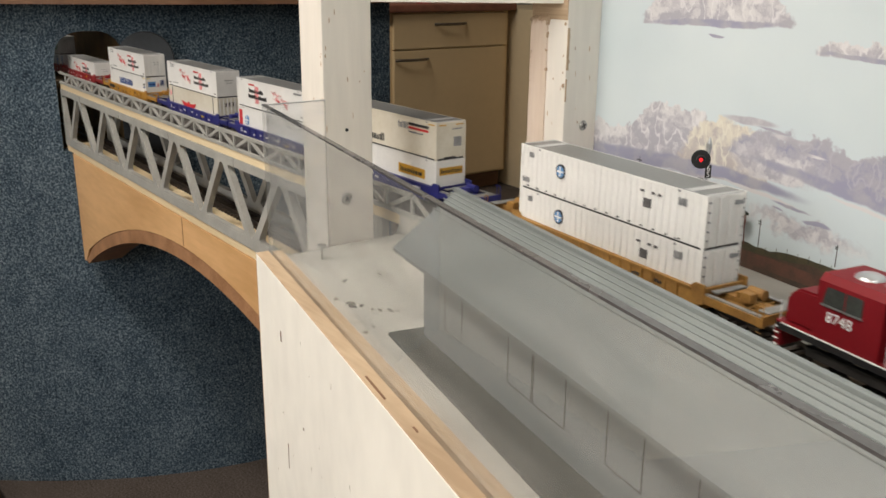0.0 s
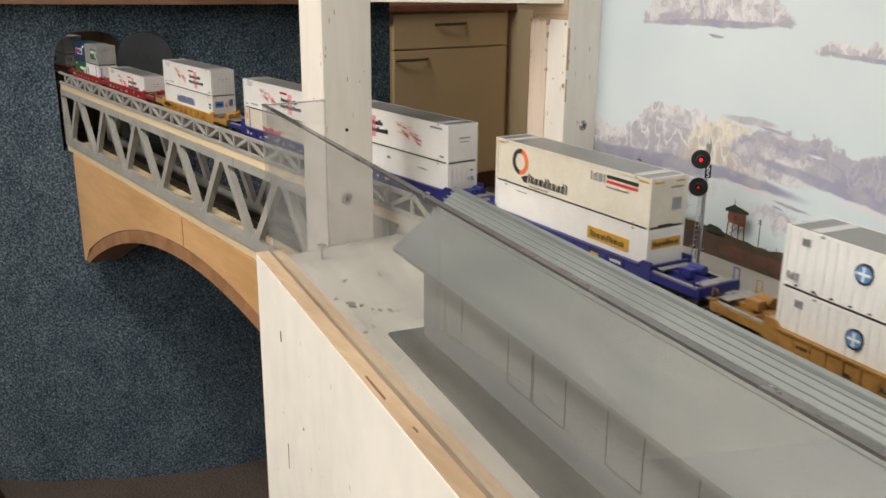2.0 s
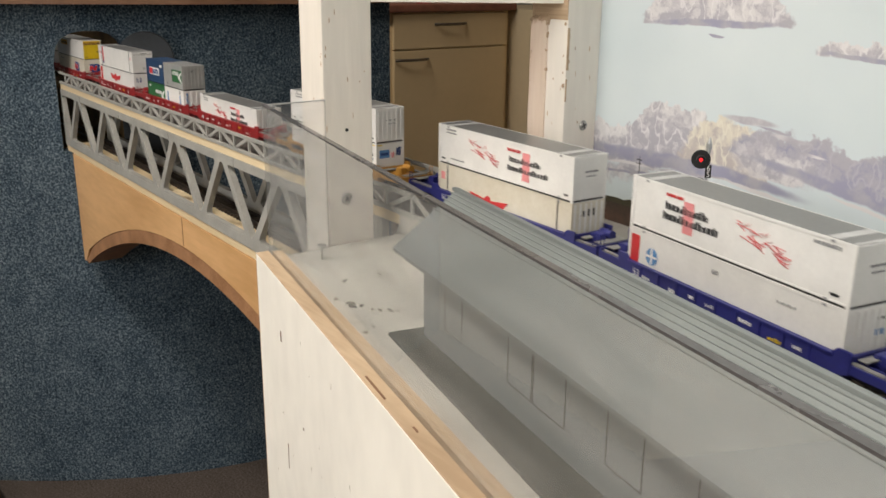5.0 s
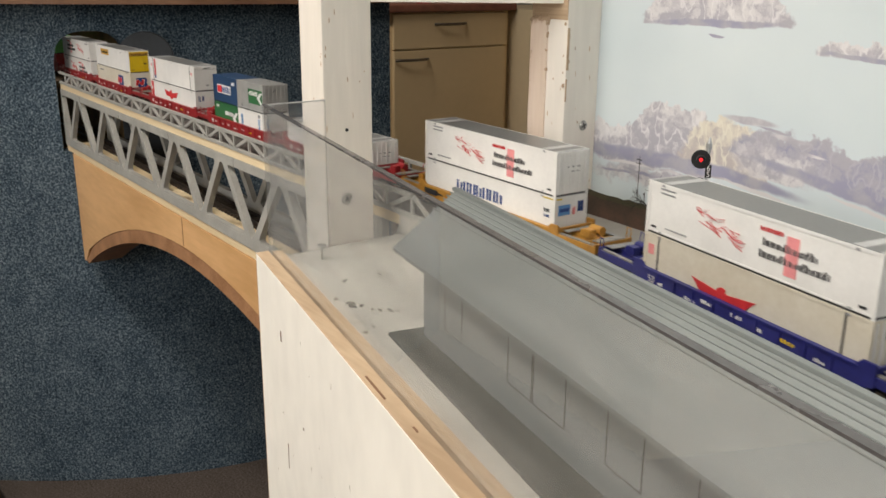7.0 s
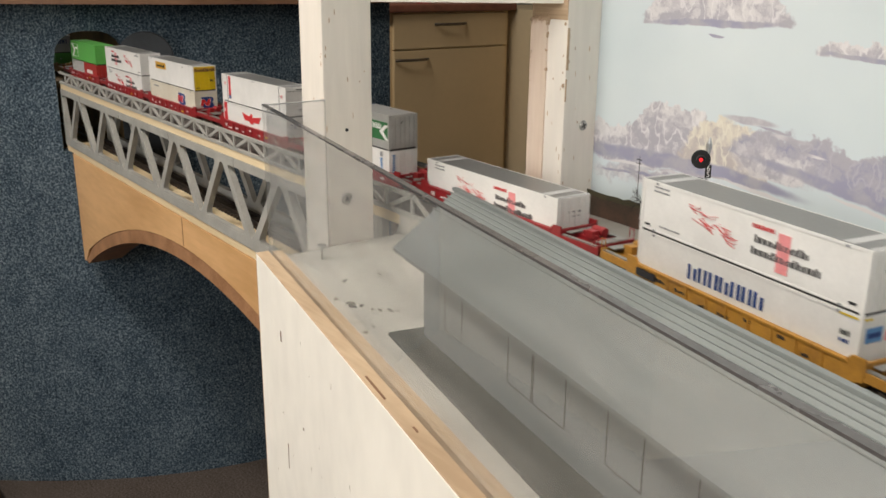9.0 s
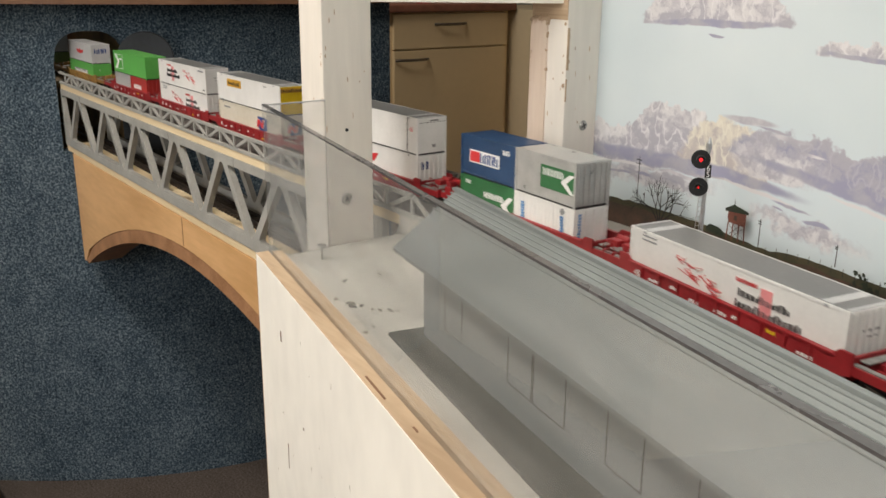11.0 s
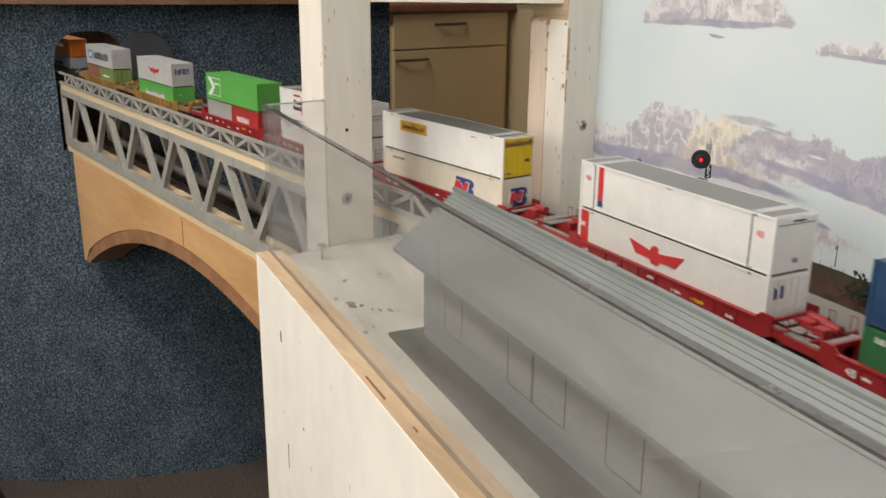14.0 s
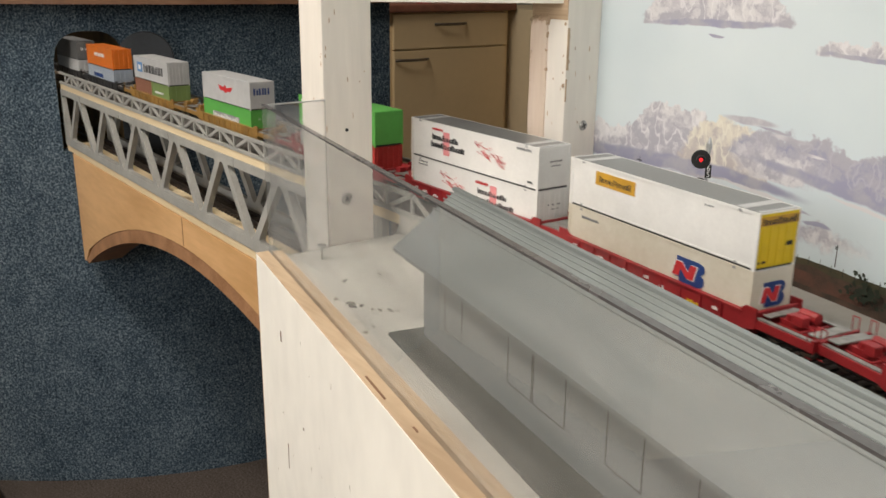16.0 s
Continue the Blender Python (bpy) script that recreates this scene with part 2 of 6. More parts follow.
def hole_top(y):
    c, r = (HOLE[0] + HOLE[1]) / 2, (HOLE[1] - HOLE[0]) / 2
    k = min(1.0, abs(y - c) / r)
    return HOLE[3] - 0.055 * (1 - (1 - k ** 2.6) ** (1 / 2.2))


ys = [-0.21 + i * 0.05 for i in range(12)] + [HOLE[0] + (HOLE[1] - HOLE[0]) * i / 24 for i in range(25)] + [0.52 + i * 0.05 for i in range(10)] + [1.028]
ys = sorted(set(round(y, 5) for y in ys))
bm = bmesh.new()
for a, b in zip(ys, ys[1:]):
    inside = HOLE[0] - 1e-4 <= a and b <= HOLE[1] + 1e-4
    spans = [(0, 0, 2.4, 2.4)] if not inside else [(0, 0, HOLE[2], HOLE[2]), (hole_top(a), hole_top(b), 2.4, 2.4)]
    for za, zb, ta, tb in spans:
        f = [bm.verts.new((wall_x(a) - d, a, z)) for d, z in ((0, za), (0, ta), (0.03, ta), (0.03, za))]
        g = [bm.verts.new((wall_x(b) - d, b, z)) for d, z in ((0, zb), (0, tb), (0.03, tb), (0.03, zb))]
        for k in range(4):
            j = (k + 1) % 4
            bm.faces.new((f[k], f[j], g[j], g[k]))
        bm.faces.new(f[::-1]), bm.faces.new(g)
bmesh.ops.remove_doubles(bm, verts=bm.verts, dist=1e-5)
bmesh.ops.recalc_face_normals(bm, faces=bm.faces)
thing("wall_carpeted", "curved wall covered in speckled blue-grey carpet with a tunnel opening", "wall", kind="structure", bm=bm, material=CARPET, smooth=False)

# unseen wall added beyond the carpet's end, to tint the acrylic by reflection
bm = bmesh.new()
prism(bm, [(-2.33, -0.215), (-1.52, -0.5), (-1.52, -2.9), (-1.62, -2.9), (-1.62, -0.57), (-2.36, -0.31)], "z", 0, 2.4)
thing("wall_reflected", "plain tan wall out of view, added to show as a reflection in the acrylic", "wall", kind="structure", bm=bm, material=CREAMWALL)

# the tunnel behind the slot
bm = bmesh.new()
box(bm, -4.4, -1.70, 0.5205, 0.535, 0.6, 0.96), box(bm, -4.4, -1.745, 0.4, 0.520, 0.79, DECK), box(bm, -4.4, -1.745, 0.4, 0.520, 0.66, 0.681)
box(bm, -4.42, -4.4, 0.4, 0.535, 0.6, 0.96)
thing("wall_tunnel", "brown wooden lining of the tunnel behind the opening", "tunnel lining", kind="structure", bm=bm, material=LINER)

# the round-topped plug that stands against the wall
bm = bmesh.new()
pts = [(0.4895, 0.66), (0.5865, 0.66)] + [(0.538 + 0.0485 * math.cos(a), 0.846 + 0.047 * math.sin(a)) for a in [math.pi * i / 18 for i in range(19)]]
plug = thing("tunnel_plug", "dark grey round-topped board fixed to the carpet wall", "board", m=Matrix.Translation((wall_x(0.543) + 0.010, 0.547, 0)) @ Matrix.Rotation(-math.atan(0.40), 4, "Z") @ Matrix.Translation((0, -0.543, 0)))
prism(bm, pts, "x", 0.0, 0.012)
bmesh.ops.bevel(bm, geom=[e for e in bm.edges], offset=0.0012, segments=1, affect="EDGES")
part("board", bm, DISC, plug)
plug_batten = part("batten", B(0.012, 0.015, 0.53, 0.58, 0.67, 0.685), DISC, plug)

# shelf over the carpet wall
bm = bmesh.new()
pts = [(wall_x(y) + 0.07, y) for y in (0.1, 0.25, 0.4, 0.6, 0.8, 1.02)]
back = [(x - 0.07 + 0.003, y) for x, y in pts]
prism(bm, pts + back[::-1], "z", 0.9405, 0.965)
shelf = thing("wall_shelf", "brown wooden shelf board along the carpet wall", "shelf")
part("board", bm, BROWNWOOD, shelf)

# ---- layout bench ----
EDGE = [(-0.6195, 0.2770), (-0.2588, 0.2003), (0.1, 0.124), (2.3, -0.90)]     # front edge


def strip_outline(d0, d1):
    """An outline along the front edge between the distances d0 and d1 behind it."""
    def off(d):
        return [(x + (0.0 if i == 0 else 0.2 * d), y + d) for i, (x, y) in enumerate(EDGE)]
    return off(d0) + off(d1)[::-1]


bench = thing("layout_bench", "white-painted plywood layout bench with raw timber edging", "bench")
bm = bmesh.new()
prism(bm, [(-0.6185, 0.2925), (-0.256, 0.2155), (0.1, 0.14), (2.3, -0.88), (2.55, -0.5), (0.12, 0.5), (-0.2, 0.62), (-0.56, 0.68), (-0.6185, 0.405)], "z", BENCH - 0.012, BENCH)
part("bench_top", bm, BENCHTOP, bench, "grey-white painted plywood top with glue marks")
bm = bmesh.new()
prism(bm, strip_outline(0.0, 0.0104), "z", 0.45, BENCH + 0.0052)
part("front_panel", bm, WHITEPLY, bench, "white painted plywood front panel, scratched")
bm = bmesh.new()
prism(bm, strip_outline(0.0005, 0.0103), "z", BENCH + 0.0052, BENCH + 0.006)
part("edging", bm, RAWWOOD, bench, "raw plywood edging strip")
bm = bmesh.new()
prism(bm, strip_outline(0.0142, 0.0215), "z", BENCH - 0.002, BENCH + 0.0045)
part("edging", bm, RAWWOOD, bench, "raw plywood edging strip")
bm = bmesh.new()
box(bm, -0.6190, -0.608, 0.2905, 0.54, 0.45, BENCH - 0.0125)
part("end_panel", bm, WHITEPLY, bench)
rng = random.Random(11)
SCRATCH = mat("scratched_paint", (0.5, 0.45, 0.38), 0.7, vary=0.2, scale=90)


def front_y(x):
    return 0.2770 - (x + 0.6195) * 0.2126


for k in range(22):
    x, z, ln, a = rng.uniform(-0.6, -0.3), rng.uniform(0.62, 0.77), rng.uniform(0.003, 0.016), rng.choice((-1.2, -1.0, 1.5, 1.45, -0.9))
    if k % 3 == 0:
        ln = 0.0012
    x2, z2 = x + ln * math.cos(a) * 0.6, z + ln * math.sin(a)
    w = rng.uniform(0.00015, 0.0004)
    bm = bmesh.new()
    prism(bm, [(x - w, z), (x + w, z), (x2 + w * 0.5, z2), (x2 - w * 0.5, z2)], "y", -0.0002, 0.0004, Matrix.Translation((0, front_y(x), 0)))
    part("scratch", bm, SCRATCH, bench)
bm = bmesh.new()
prism(bm, [(-0.617, 0.2905), (-0.2, 0.213), (0.3, 0.1), (0.3, 0.14), (-0.2, 0.24), (-0.617, 0.33)], "z", 0.0, 0.622)
part("panel_edge", B(-0.6205, -0.6192, 0.2771, 0.2868, 0.452, BENCH + 0.0055), RAWWOOD, bench, "raw plywood edge of the front panel")
part("plinth", bm, WHITEPLY, bench)
# scenery ground under the curve, one sheet from the bench to the backdrop
bm = sweep(bmesh.new(), -0.60, 1.9, 0.03, [(-0.045, BENCH), (-0.034, DECK), (0.13, DECK), (0.13, BENCH)], on_scenery)
thing("ground", "grey painted track bed between the rails and the backdrop", "ground", kind="structure", bm=bm, material=GROUND)

# posts
def post(x0, x1, y0, y1, z0, z1, label):
    p = thing("post", label, "post", "posts of the layout frame")
    bm = B(x0, x1, y0, y1, z0, z1, 0.0012)
    part("timber", bm, WHITEWOOD, p)
    return p


CHIP = mat("chipped_paint_wood", (0.62, 0.46, 0.32), 0.7, color2=(0.42, 0.29, 0.19), scale=120)
WORNWOOD = mat("worn_painted_wood", (0.79, 0.66, 0.55), 0.6, color2=(0.66, 0.51, 0.4), scale=30, bump=0.3, bscale=200, stretch=(1, 1, 0.1))
pl = post(-0.656, -0.6198, 0.340, 0.384, 0.55, 1.35, "white-painted square timber post with screws on the bench")
pr = post(-0.572, -0.530, 0.510, 0.5648, BENCH, 1.35, "white-painted timber post with bare wood showing")
for z0, z1, y0, y1 in ((0.925, 0.958, 0.5496, 0.5542), (0.90, 0.918, 0.5485, 0.551)):
    part("bare_patch", B(-0.5302, -0.5296, 0.5101, 0.5101 + (y1 - y0) * 0.5, z0, z1), RAWWOOD, pr)
part("bare_patch", B(-0.5716, -0.5304, 0.5094, 0.5103, 0.964, 1.0), RAWWOOD, pr, "bare wood where the paint has flaked")
part("worn_strip", B(-0.5722, -0.5525, 0.5086, 0.5104, BENCH, 0.9638, 0.0004), WORNWOOD, pr, "pinkish wood strip with worn paint")
r_ = random.Random(31)
for k in range(26):
    # ragged lower edge of the flaked paint, and flakes along the arris
    x = -0.5718 + 0.041 * k / 26 if k < 14 else r_.choice((-0.5525, -0.5315, -0.5715)) + r_.uniform(-0.001, 0.001)
    z = 0.9635 if k < 14 else 0.9635 - 0.07 * r_.random() ** 1.6
    w, h = r_.uniform(0.0005, 0.0011), (r_.uniform(0.001, 0.004) if k < 14 else r_.uniform(0.0006, 0.0026))
    bm = bmesh.new()
    prism(bm, [(x + w * r_.uniform(0.4, 1.3) * math.cos(a), z + h * r_.uniform(0.4, 1.2) * math.sin(a)) for a in [2 * math.pi * i / 9 for i in range(9)]], "y", 0.5083, 0.5104)
    part("flake", bm, CHIP, pr)


def screw(parent, x, y, z, r, dark=False):
    bm = bmesh.new()
    rod(bm, (x, y, z), (x + 0.0012, y, z), r, 16, r * 0.8)
    s = part("screw", bm, BLACK if dark else STEEL, parent)
    if not dark:
        bm = bmesh.new()
        for a in (0.4, 0.4 + math.pi / 2):
            box(bm, 0.0, 0.0016, -r * 0.6, r * 0.6, -r * 0.12, r * 0.12, 0, Matrix.Translation((x, y, z)) @ Matrix.Rotation(a, 4, "X"))
        part("slot", bm, BLACK, s)


rng = random.Random(21)


def chips(parent, n, x, y0, y1, z0, z1, axis):
    """Small chips in the paint of a post, most of them along its edge."""
    for k in range(n):
        z, w, h = rng.uniform(z0, z1), rng.uniform(0.0002, 0.0007), rng.uniform(0.0004, 0.003)
        y = y0 + (y1 - y0) * rng.random() ** 3
        pts = [(y + w * rng.uniform(0.5, 1.2) * math.cos(a), z + h * rng.uniform(0.5, 1.2) * math.sin(a)) for a in [2 * math.pi * i / 7 for i in range(7)]]
        bm = bmesh.new()
        if axis == "x":
            prism(bm, pts, "x", x - 0.0003, x + 0.0003)
        else:
            prism(bm, pts, "y", x - 0.0003, x + 0.0003)
        part("paint_chip", bm, CHIP, parent)


chips(pl, 18, -0.6198, 0.342, 0.382, 0.79, 0.97, "x")
chips(pl, 8, 0.340, -0.6215, -0.654, 0.8, 0.97, "y")
chips(pr, 14, -0.530, 0.512, 0.553, 0.83, 0.97, "x")
chips(pr, 14, 0.510, -0.533, -0.570, 0.84, 0.962, "y")
screw(pl, -0.6198, 0.3590, 0.8225, 0.0054)
screw(pl, -0.6198, 0.3600, 0.8785, 0.0014, True)
screw(pr, -0.530, 0.5325, 0.879, 0.0042)
beamer = thing("cross_beam", "white-painted timber beam between the posts", "beam")
bm = bmesh.new()
prism(bm, [(-0.645, 0.384), (-0.6195, 0.384), (-0.535, 0.51), (-0.56, 0.51)], "z", 0.9765, 1.02)
part("timber", bm, WHITEWOOD, beamer)

# acrylic screens
bm = bmesh.new()
prism(bm, [(x, y + 0.0108) for x, y in EDGE] + [(x, y + 0.0138) for x, y in EDGE[::-1]], "z", BENCH - 0.002, 0.9035)
scr = thing("acrylic_screen", "clear acrylic screen, dust and reflected veil painted as haze, standing in a slot along the bench edge", "screen", "acrylic screens")
part("pane", bm, HAZY_ACRYLIC, scr).visible_shadow = False
bm = bmesh.new()
prism(bm, [(x, y + 0.0106) for x, y in EDGE] + [(x, y + 0.0140) for x, y in EDGE[::-1]], "z", 0.9035, 0.9045)
part("top_edge", bm, ACRYLIC_EDGE, scr, "dark cut edge")
bm = B(-0.6192, -0.6164, 0.2915, 0.3395, BENCH, 0.9035)
scr2 = thing("acrylic_screen", "clear acrylic end screen between the bench corner and the post", "screen", "acrylic screens")
part("pane", bm, ACRYLIC, scr2).visible_shadow = False
bm = B(-0.6194, -0.6162, 0.2915, 0.3395, 0.9035, 0.9042)
part("top_edge", bm, PALE_EDGE, scr2)

# nail and glue marks on the bench
nail = thing("nail", "bent steel nail standing in the bench top", "nail")
bm = rod(bmesh.new(), (-0.592, 0.3195, BENCH), (-0.5925, 0.3195, BENCH + 0.0105), 0.0011)
part("shank", bm, STEEL, nail)
part("head", rod(bmesh.new(), (-0.5925, 0.3195, BENCH + 0.0105), (-0.5925, 0.3195, BENCH + 0.0118), 0.0036, 12), STEEL, nail)
rng = random.Random(4)
for x, y, r, fl in ((-0.537, 0.307, 0.0035, 0.6), (-0.5395, 0.3105, 0.0015, 0.8), (-0.509, 0.2842, 0.0025, 0.7), (-0.4934, 0.2872, 0.0068, 0.55), (-0.488, 0.292, 0.0026, 0.8), (-0.4735, 0.2975, 0.004, 0.35), (-0.4695, 0.303, 0.0042, 0.3), (-0.466, 0.307, 0.0022, 0.5), (-0.4775, 0.294, 0.0018, 0.7), (-0.5378, 0.3373, 0.0036, 0.25), (-0.4465, 0.2696, 0.0022, 0.8), (-0.452, 0.279, 0.0016, 0.6), (-0.34, 0.264, 0.004, 0.6), (-0.318, 0.2585, 0.005, 0.4), (-0.385, 0.2765, 0.0035, 0.5), (-0.365, 0.2715, 0.008, 0.2)):
    bm = bmesh.new()
    pts = []
    for k in range(18):
        a = 2 * math.pi * k / 18
        q = r * rng.uniform(0.6, 1.1)
        pts.append((x + q * math.cos(a + 0.4), y + fl * q * math.sin(a)))
    prism(bm, pts, "z", BENCH, BENCH + 0.0006)
    thing("glue_mark", "dark dried glue mark on the bench top", "stain", "glue marks", bm=bm, material=STAIN)
# knots and splits in the plywood
for x, z, w, h in ((-0.552, 0.748, 0.0016, 0.008), (-0.5, 0.70, 0.001, 0.002), (-0.545, 0.655, 0.0008, 0.02)):
    y = 0.2770 - (x + 0.6195) * 0.2126 + 0.0009
    part("split", B(x - w / 2, x + w / 2, y - 0.0012, y + 0.0006, z - h / 2, z + h / 2), BROWNWOOD, bench)
for t0, t1, d in ((0.66, 0.74, 0.003), (0.83, 0.845, 0.005)):
    x0, x1 = -0.6195 + t0 * 0.3607, -0.6195 + t1 * 0.3607
    bm = bmesh.new()
    prism(bm, [(x0, 0.2770 - t0 * 0.0767 + d), (x1, 0.2770 - t1 * 0.0767 + d), (x1, 0.2770 - t1 * 0.0767 + d + 0.0012), (x0, 0.2770 - t0 * 0.0767 + d + 0.0012)], "z", BENCH + 0.005, BENCH + 0.0063)
    part("gouge", bm, BROWNWOOD, bench)

# ---- grey shed kit ----
SHED = Matrix.Translation((-0.4191, 0.2945, BENCH)) @ Matrix.Rotation(radians(-11.7), 4, "Z")   # x along, y back
shed = thing("model_shed", "unpainted grey plastic model freight shed with a long pitched roof", "model building", m=SHED)
SL = 0.62
RUN, RISE, EAVE = 0.0425, 0.0322, 0.0531
pts = [(0.0, 0.002), (0.0, 0.0585), (0.032, 0.0815), (0.063, 0.0585), (0.063, 0.002)]
bm = bmesh.new()
prism(bm, pts, "x", 0.0, SL)
part("walls", bm, STYRENE, shed)
bm = bmesh.new()
prism(bm, [(-0.011, EAVE), (0.0315, EAVE + RISE), (0.0315, EAVE + RISE - 0.0022), (-0.011, EAVE - 0.0022)], "x", -0.0225, 0.14725)
prism(bm, [(-0.011, EAVE), (0.0315, EAVE + RISE), (0.0315, EAVE + RISE - 0.0022), (-0.011, EAVE - 0.0022)], "x", 0.1474, SL + 0.03)
roof = part("roof", bm, STYRENE, shed, "grey plastic roof sheets with a joint")
bm = bmesh.new()
prism(bm, [(0.0775, EAVE), (0.0315, EAVE + RISE), (0.0315, EAVE + RISE - 0.0022), (0.0775, EAVE - 0.0022)], "x", -0.026, SL + 0.03)
part("roof", bm, STYRENE, shed)
for k in range(6):
    f = 0.66 + 0.056 * k
    y, z = -0.011 + RUN * f, EAVE + RISE * f
    part("roof_rib", B(-0.026, SL + 0.03, y - 0.0004, y + 0.0004, z - 0.0006, z + 0.00025), STYRENE, shed)
part("ridge_cap", B(-0.026, SL + 0.03, 0.030, 0.0335, EAVE + RISE - 0.001, EAVE + RISE + 0.0011, 0.0004), STYRENE, shed)
for x0, x1 in ((0.0305, 0.0535), (0.106, 0.1305), (0.1313, 0.1605), (0.1925, 0.218), (0.25, 0.276), (0.31, 0.336)):
    d = part("dock_door", B(x0 + 0.0008, x1 - 0.0008, -0.0001, 0.001, 0.0175, 0.043), STYRENE, shed)
    bm = bmesh.new()
    box(bm, x0, x0 + 0.0007, -0.0003, 0.0006, 0.017, 0.044), box(bm, x1 - 0.0007, x1, -0.0003, 0.0006, 0.017, 0.044), box(bm, x0, x1, -0.00025, 0.0006, 0.0167, 0.0171)
    part("door_groove", bm, STYRENE_DARK, d)
thing("shed_pad", "dark grey flat board under the model shed", "board", m=SHED, bm=prism(bmesh.new(), [(-0.012, -0.0185), (SL + 0.02, -0.037), (SL + 0.02, 0.075), (-0.012, 0.075)], "z", 0.0, 0.002), material=STYRENE_DARK)

# ---- bridge ----
ROADBED = mat("dark_roadbed", (0.1, 0.088, 0.075), 0.9, color2=(0.05, 0.043, 0.037), scale=160, bump=0.8, bscale=700)
bridge = thing("model_bridge", "grey-painted wooden truss bridge over a plywood arch", "model bridge")
BX0, BX1 = -1.712, -0.560
YN, YF = 0.409, 0.488
TX0, TX1 = -1.70, -0.645
part("deck", B(BX0, -0.6195, YN, YF, 0.793, DECK, 0.0006), PALEWOOD, bridge, "pale plywood upper deck")
part("ramp_board", B(-0.6193, BX1, YN, YF, 0.786, DECK, 0.0006), BENCHTOP, bridge, "white-grey board where the deck meets the bench")
part("lower_deck", B(BX0, TX1, YN + 0.0005, YF, 0.6818, 0.6929, 0.0006), PALEWOOD, bridge, "pale plywood lower deck")
part("roadbed", B(BX0, BX1, YN + 0.004, YF - 0.004, DECK, DECK + 0.0004), ROADBED, bridge, "dark ballasted roadbed on the upper deck")


def rounded(pts, radii, seg=5):
    """The outline pts with its corners rounded."""
    out = []
    for i, p in enumerate(pts):
        p, a, b = Vector(p), Vector(pts[i - 1]), Vector(pts[(i + 1) % len(pts)])
        da, db = (a - p).normalized(), (b - p).normalized()
        half = da.angle(db) / 2
        cut = min(radii[i] / math.tan(half), 0.45 * (a - p).length, 0.45 * (b - p).length)
        s, e = p + da * cut, p + db * cut
        for k in range(seg + 1):
            t = k / seg
            out.append(tuple((1 - t) ** 2 * s + 2 * t * (1 - t) * p + t * t * e))
    return out


def cut_sheet(outline, holes, y0, y1):
    """An upright sheet with openings cut through it; outlines in (x, z)."""
    bm = bmesh.new()
    loops = [outline] + holes
    tris = tessellate_polygon([[Vector((x, z, 0)) for x, z in lp] for lp in loops])
    sides = [[bm.verts.new((x, y, z)) for lp in loops for x, z in lp] for y in (y0, y1)]
    for t in tris:
        for vs in sides:
            bm.faces.new([vs[i] for i in t])
    start = 0
    for lp in loops:
        for k in range(len(lp)):
            a, b = start + k, start + (k + 1) % len(lp)
            bm.faces.new((sides[0][a], sides[0][b], sides[1][b], sides[1][a]))
        start += len(lp)
    bmesh.ops.recalc_face_normals(bm, faces=bm.faces)
    return bm


# each truss is sawn from one sheet, with round-cornered openings
ZL, ZH, PITCH = 0.7065, 0.7825, 0.1527
openings = []
for k in range(8):
    xb = -1.6852 + PITCH * k
    lean, tall = (xb - PITCH / 2, xb, xb + PITCH / 2), (xb, xb + PITCH / 2, xb + PITCH)
    a, b, c = lean
    quad = [(max(a + 0.0165, BX0 + 0.004), ZH), (c - 0.0165, ZH), (b + 0.0034, ZL), (b - 0.0034, ZL)]
    if c < TX1:
        openings.append(rounded(quad, (0.004, 0.004, 0.007, 0.007)))
    a, b, c = tall
    quad = [(a + 0.0165, ZL), (c - 0.0165, ZL), (b + 0.0034, ZH), (b - 0.0034, ZH)]
    if c < TX1 + 0.01:
        openings.append(rounded(quad, (0.005, 0.005, 0.007, 0.007)))
for y0, y1 in ((YN - 0.001, YN + 0.0065), (YF - 0.0065, YF + 0.001)):
    part("truss_sheet", cut_sheet([(BX0, 0.693), (TX1, 0.693), (TX1, 0.793), (BX0, 0.793)], openings, y0, y1), GREY_PAINT, bridge, "grey sawn truss with round-cornered openings")
    for k in range(5):
        x = BX0 + 0.12 + 0.21 * k
        part("sheet_joint", B(x, x + 0.0006, y0 - 0.0002, y0 + 0.0004, 0.783, 0.7925), STYRENE_DARK, bridge)
# lattice parapet: posts at every node, braces that rise to every second one
NODE, STEP = -0.5992, 0.0398
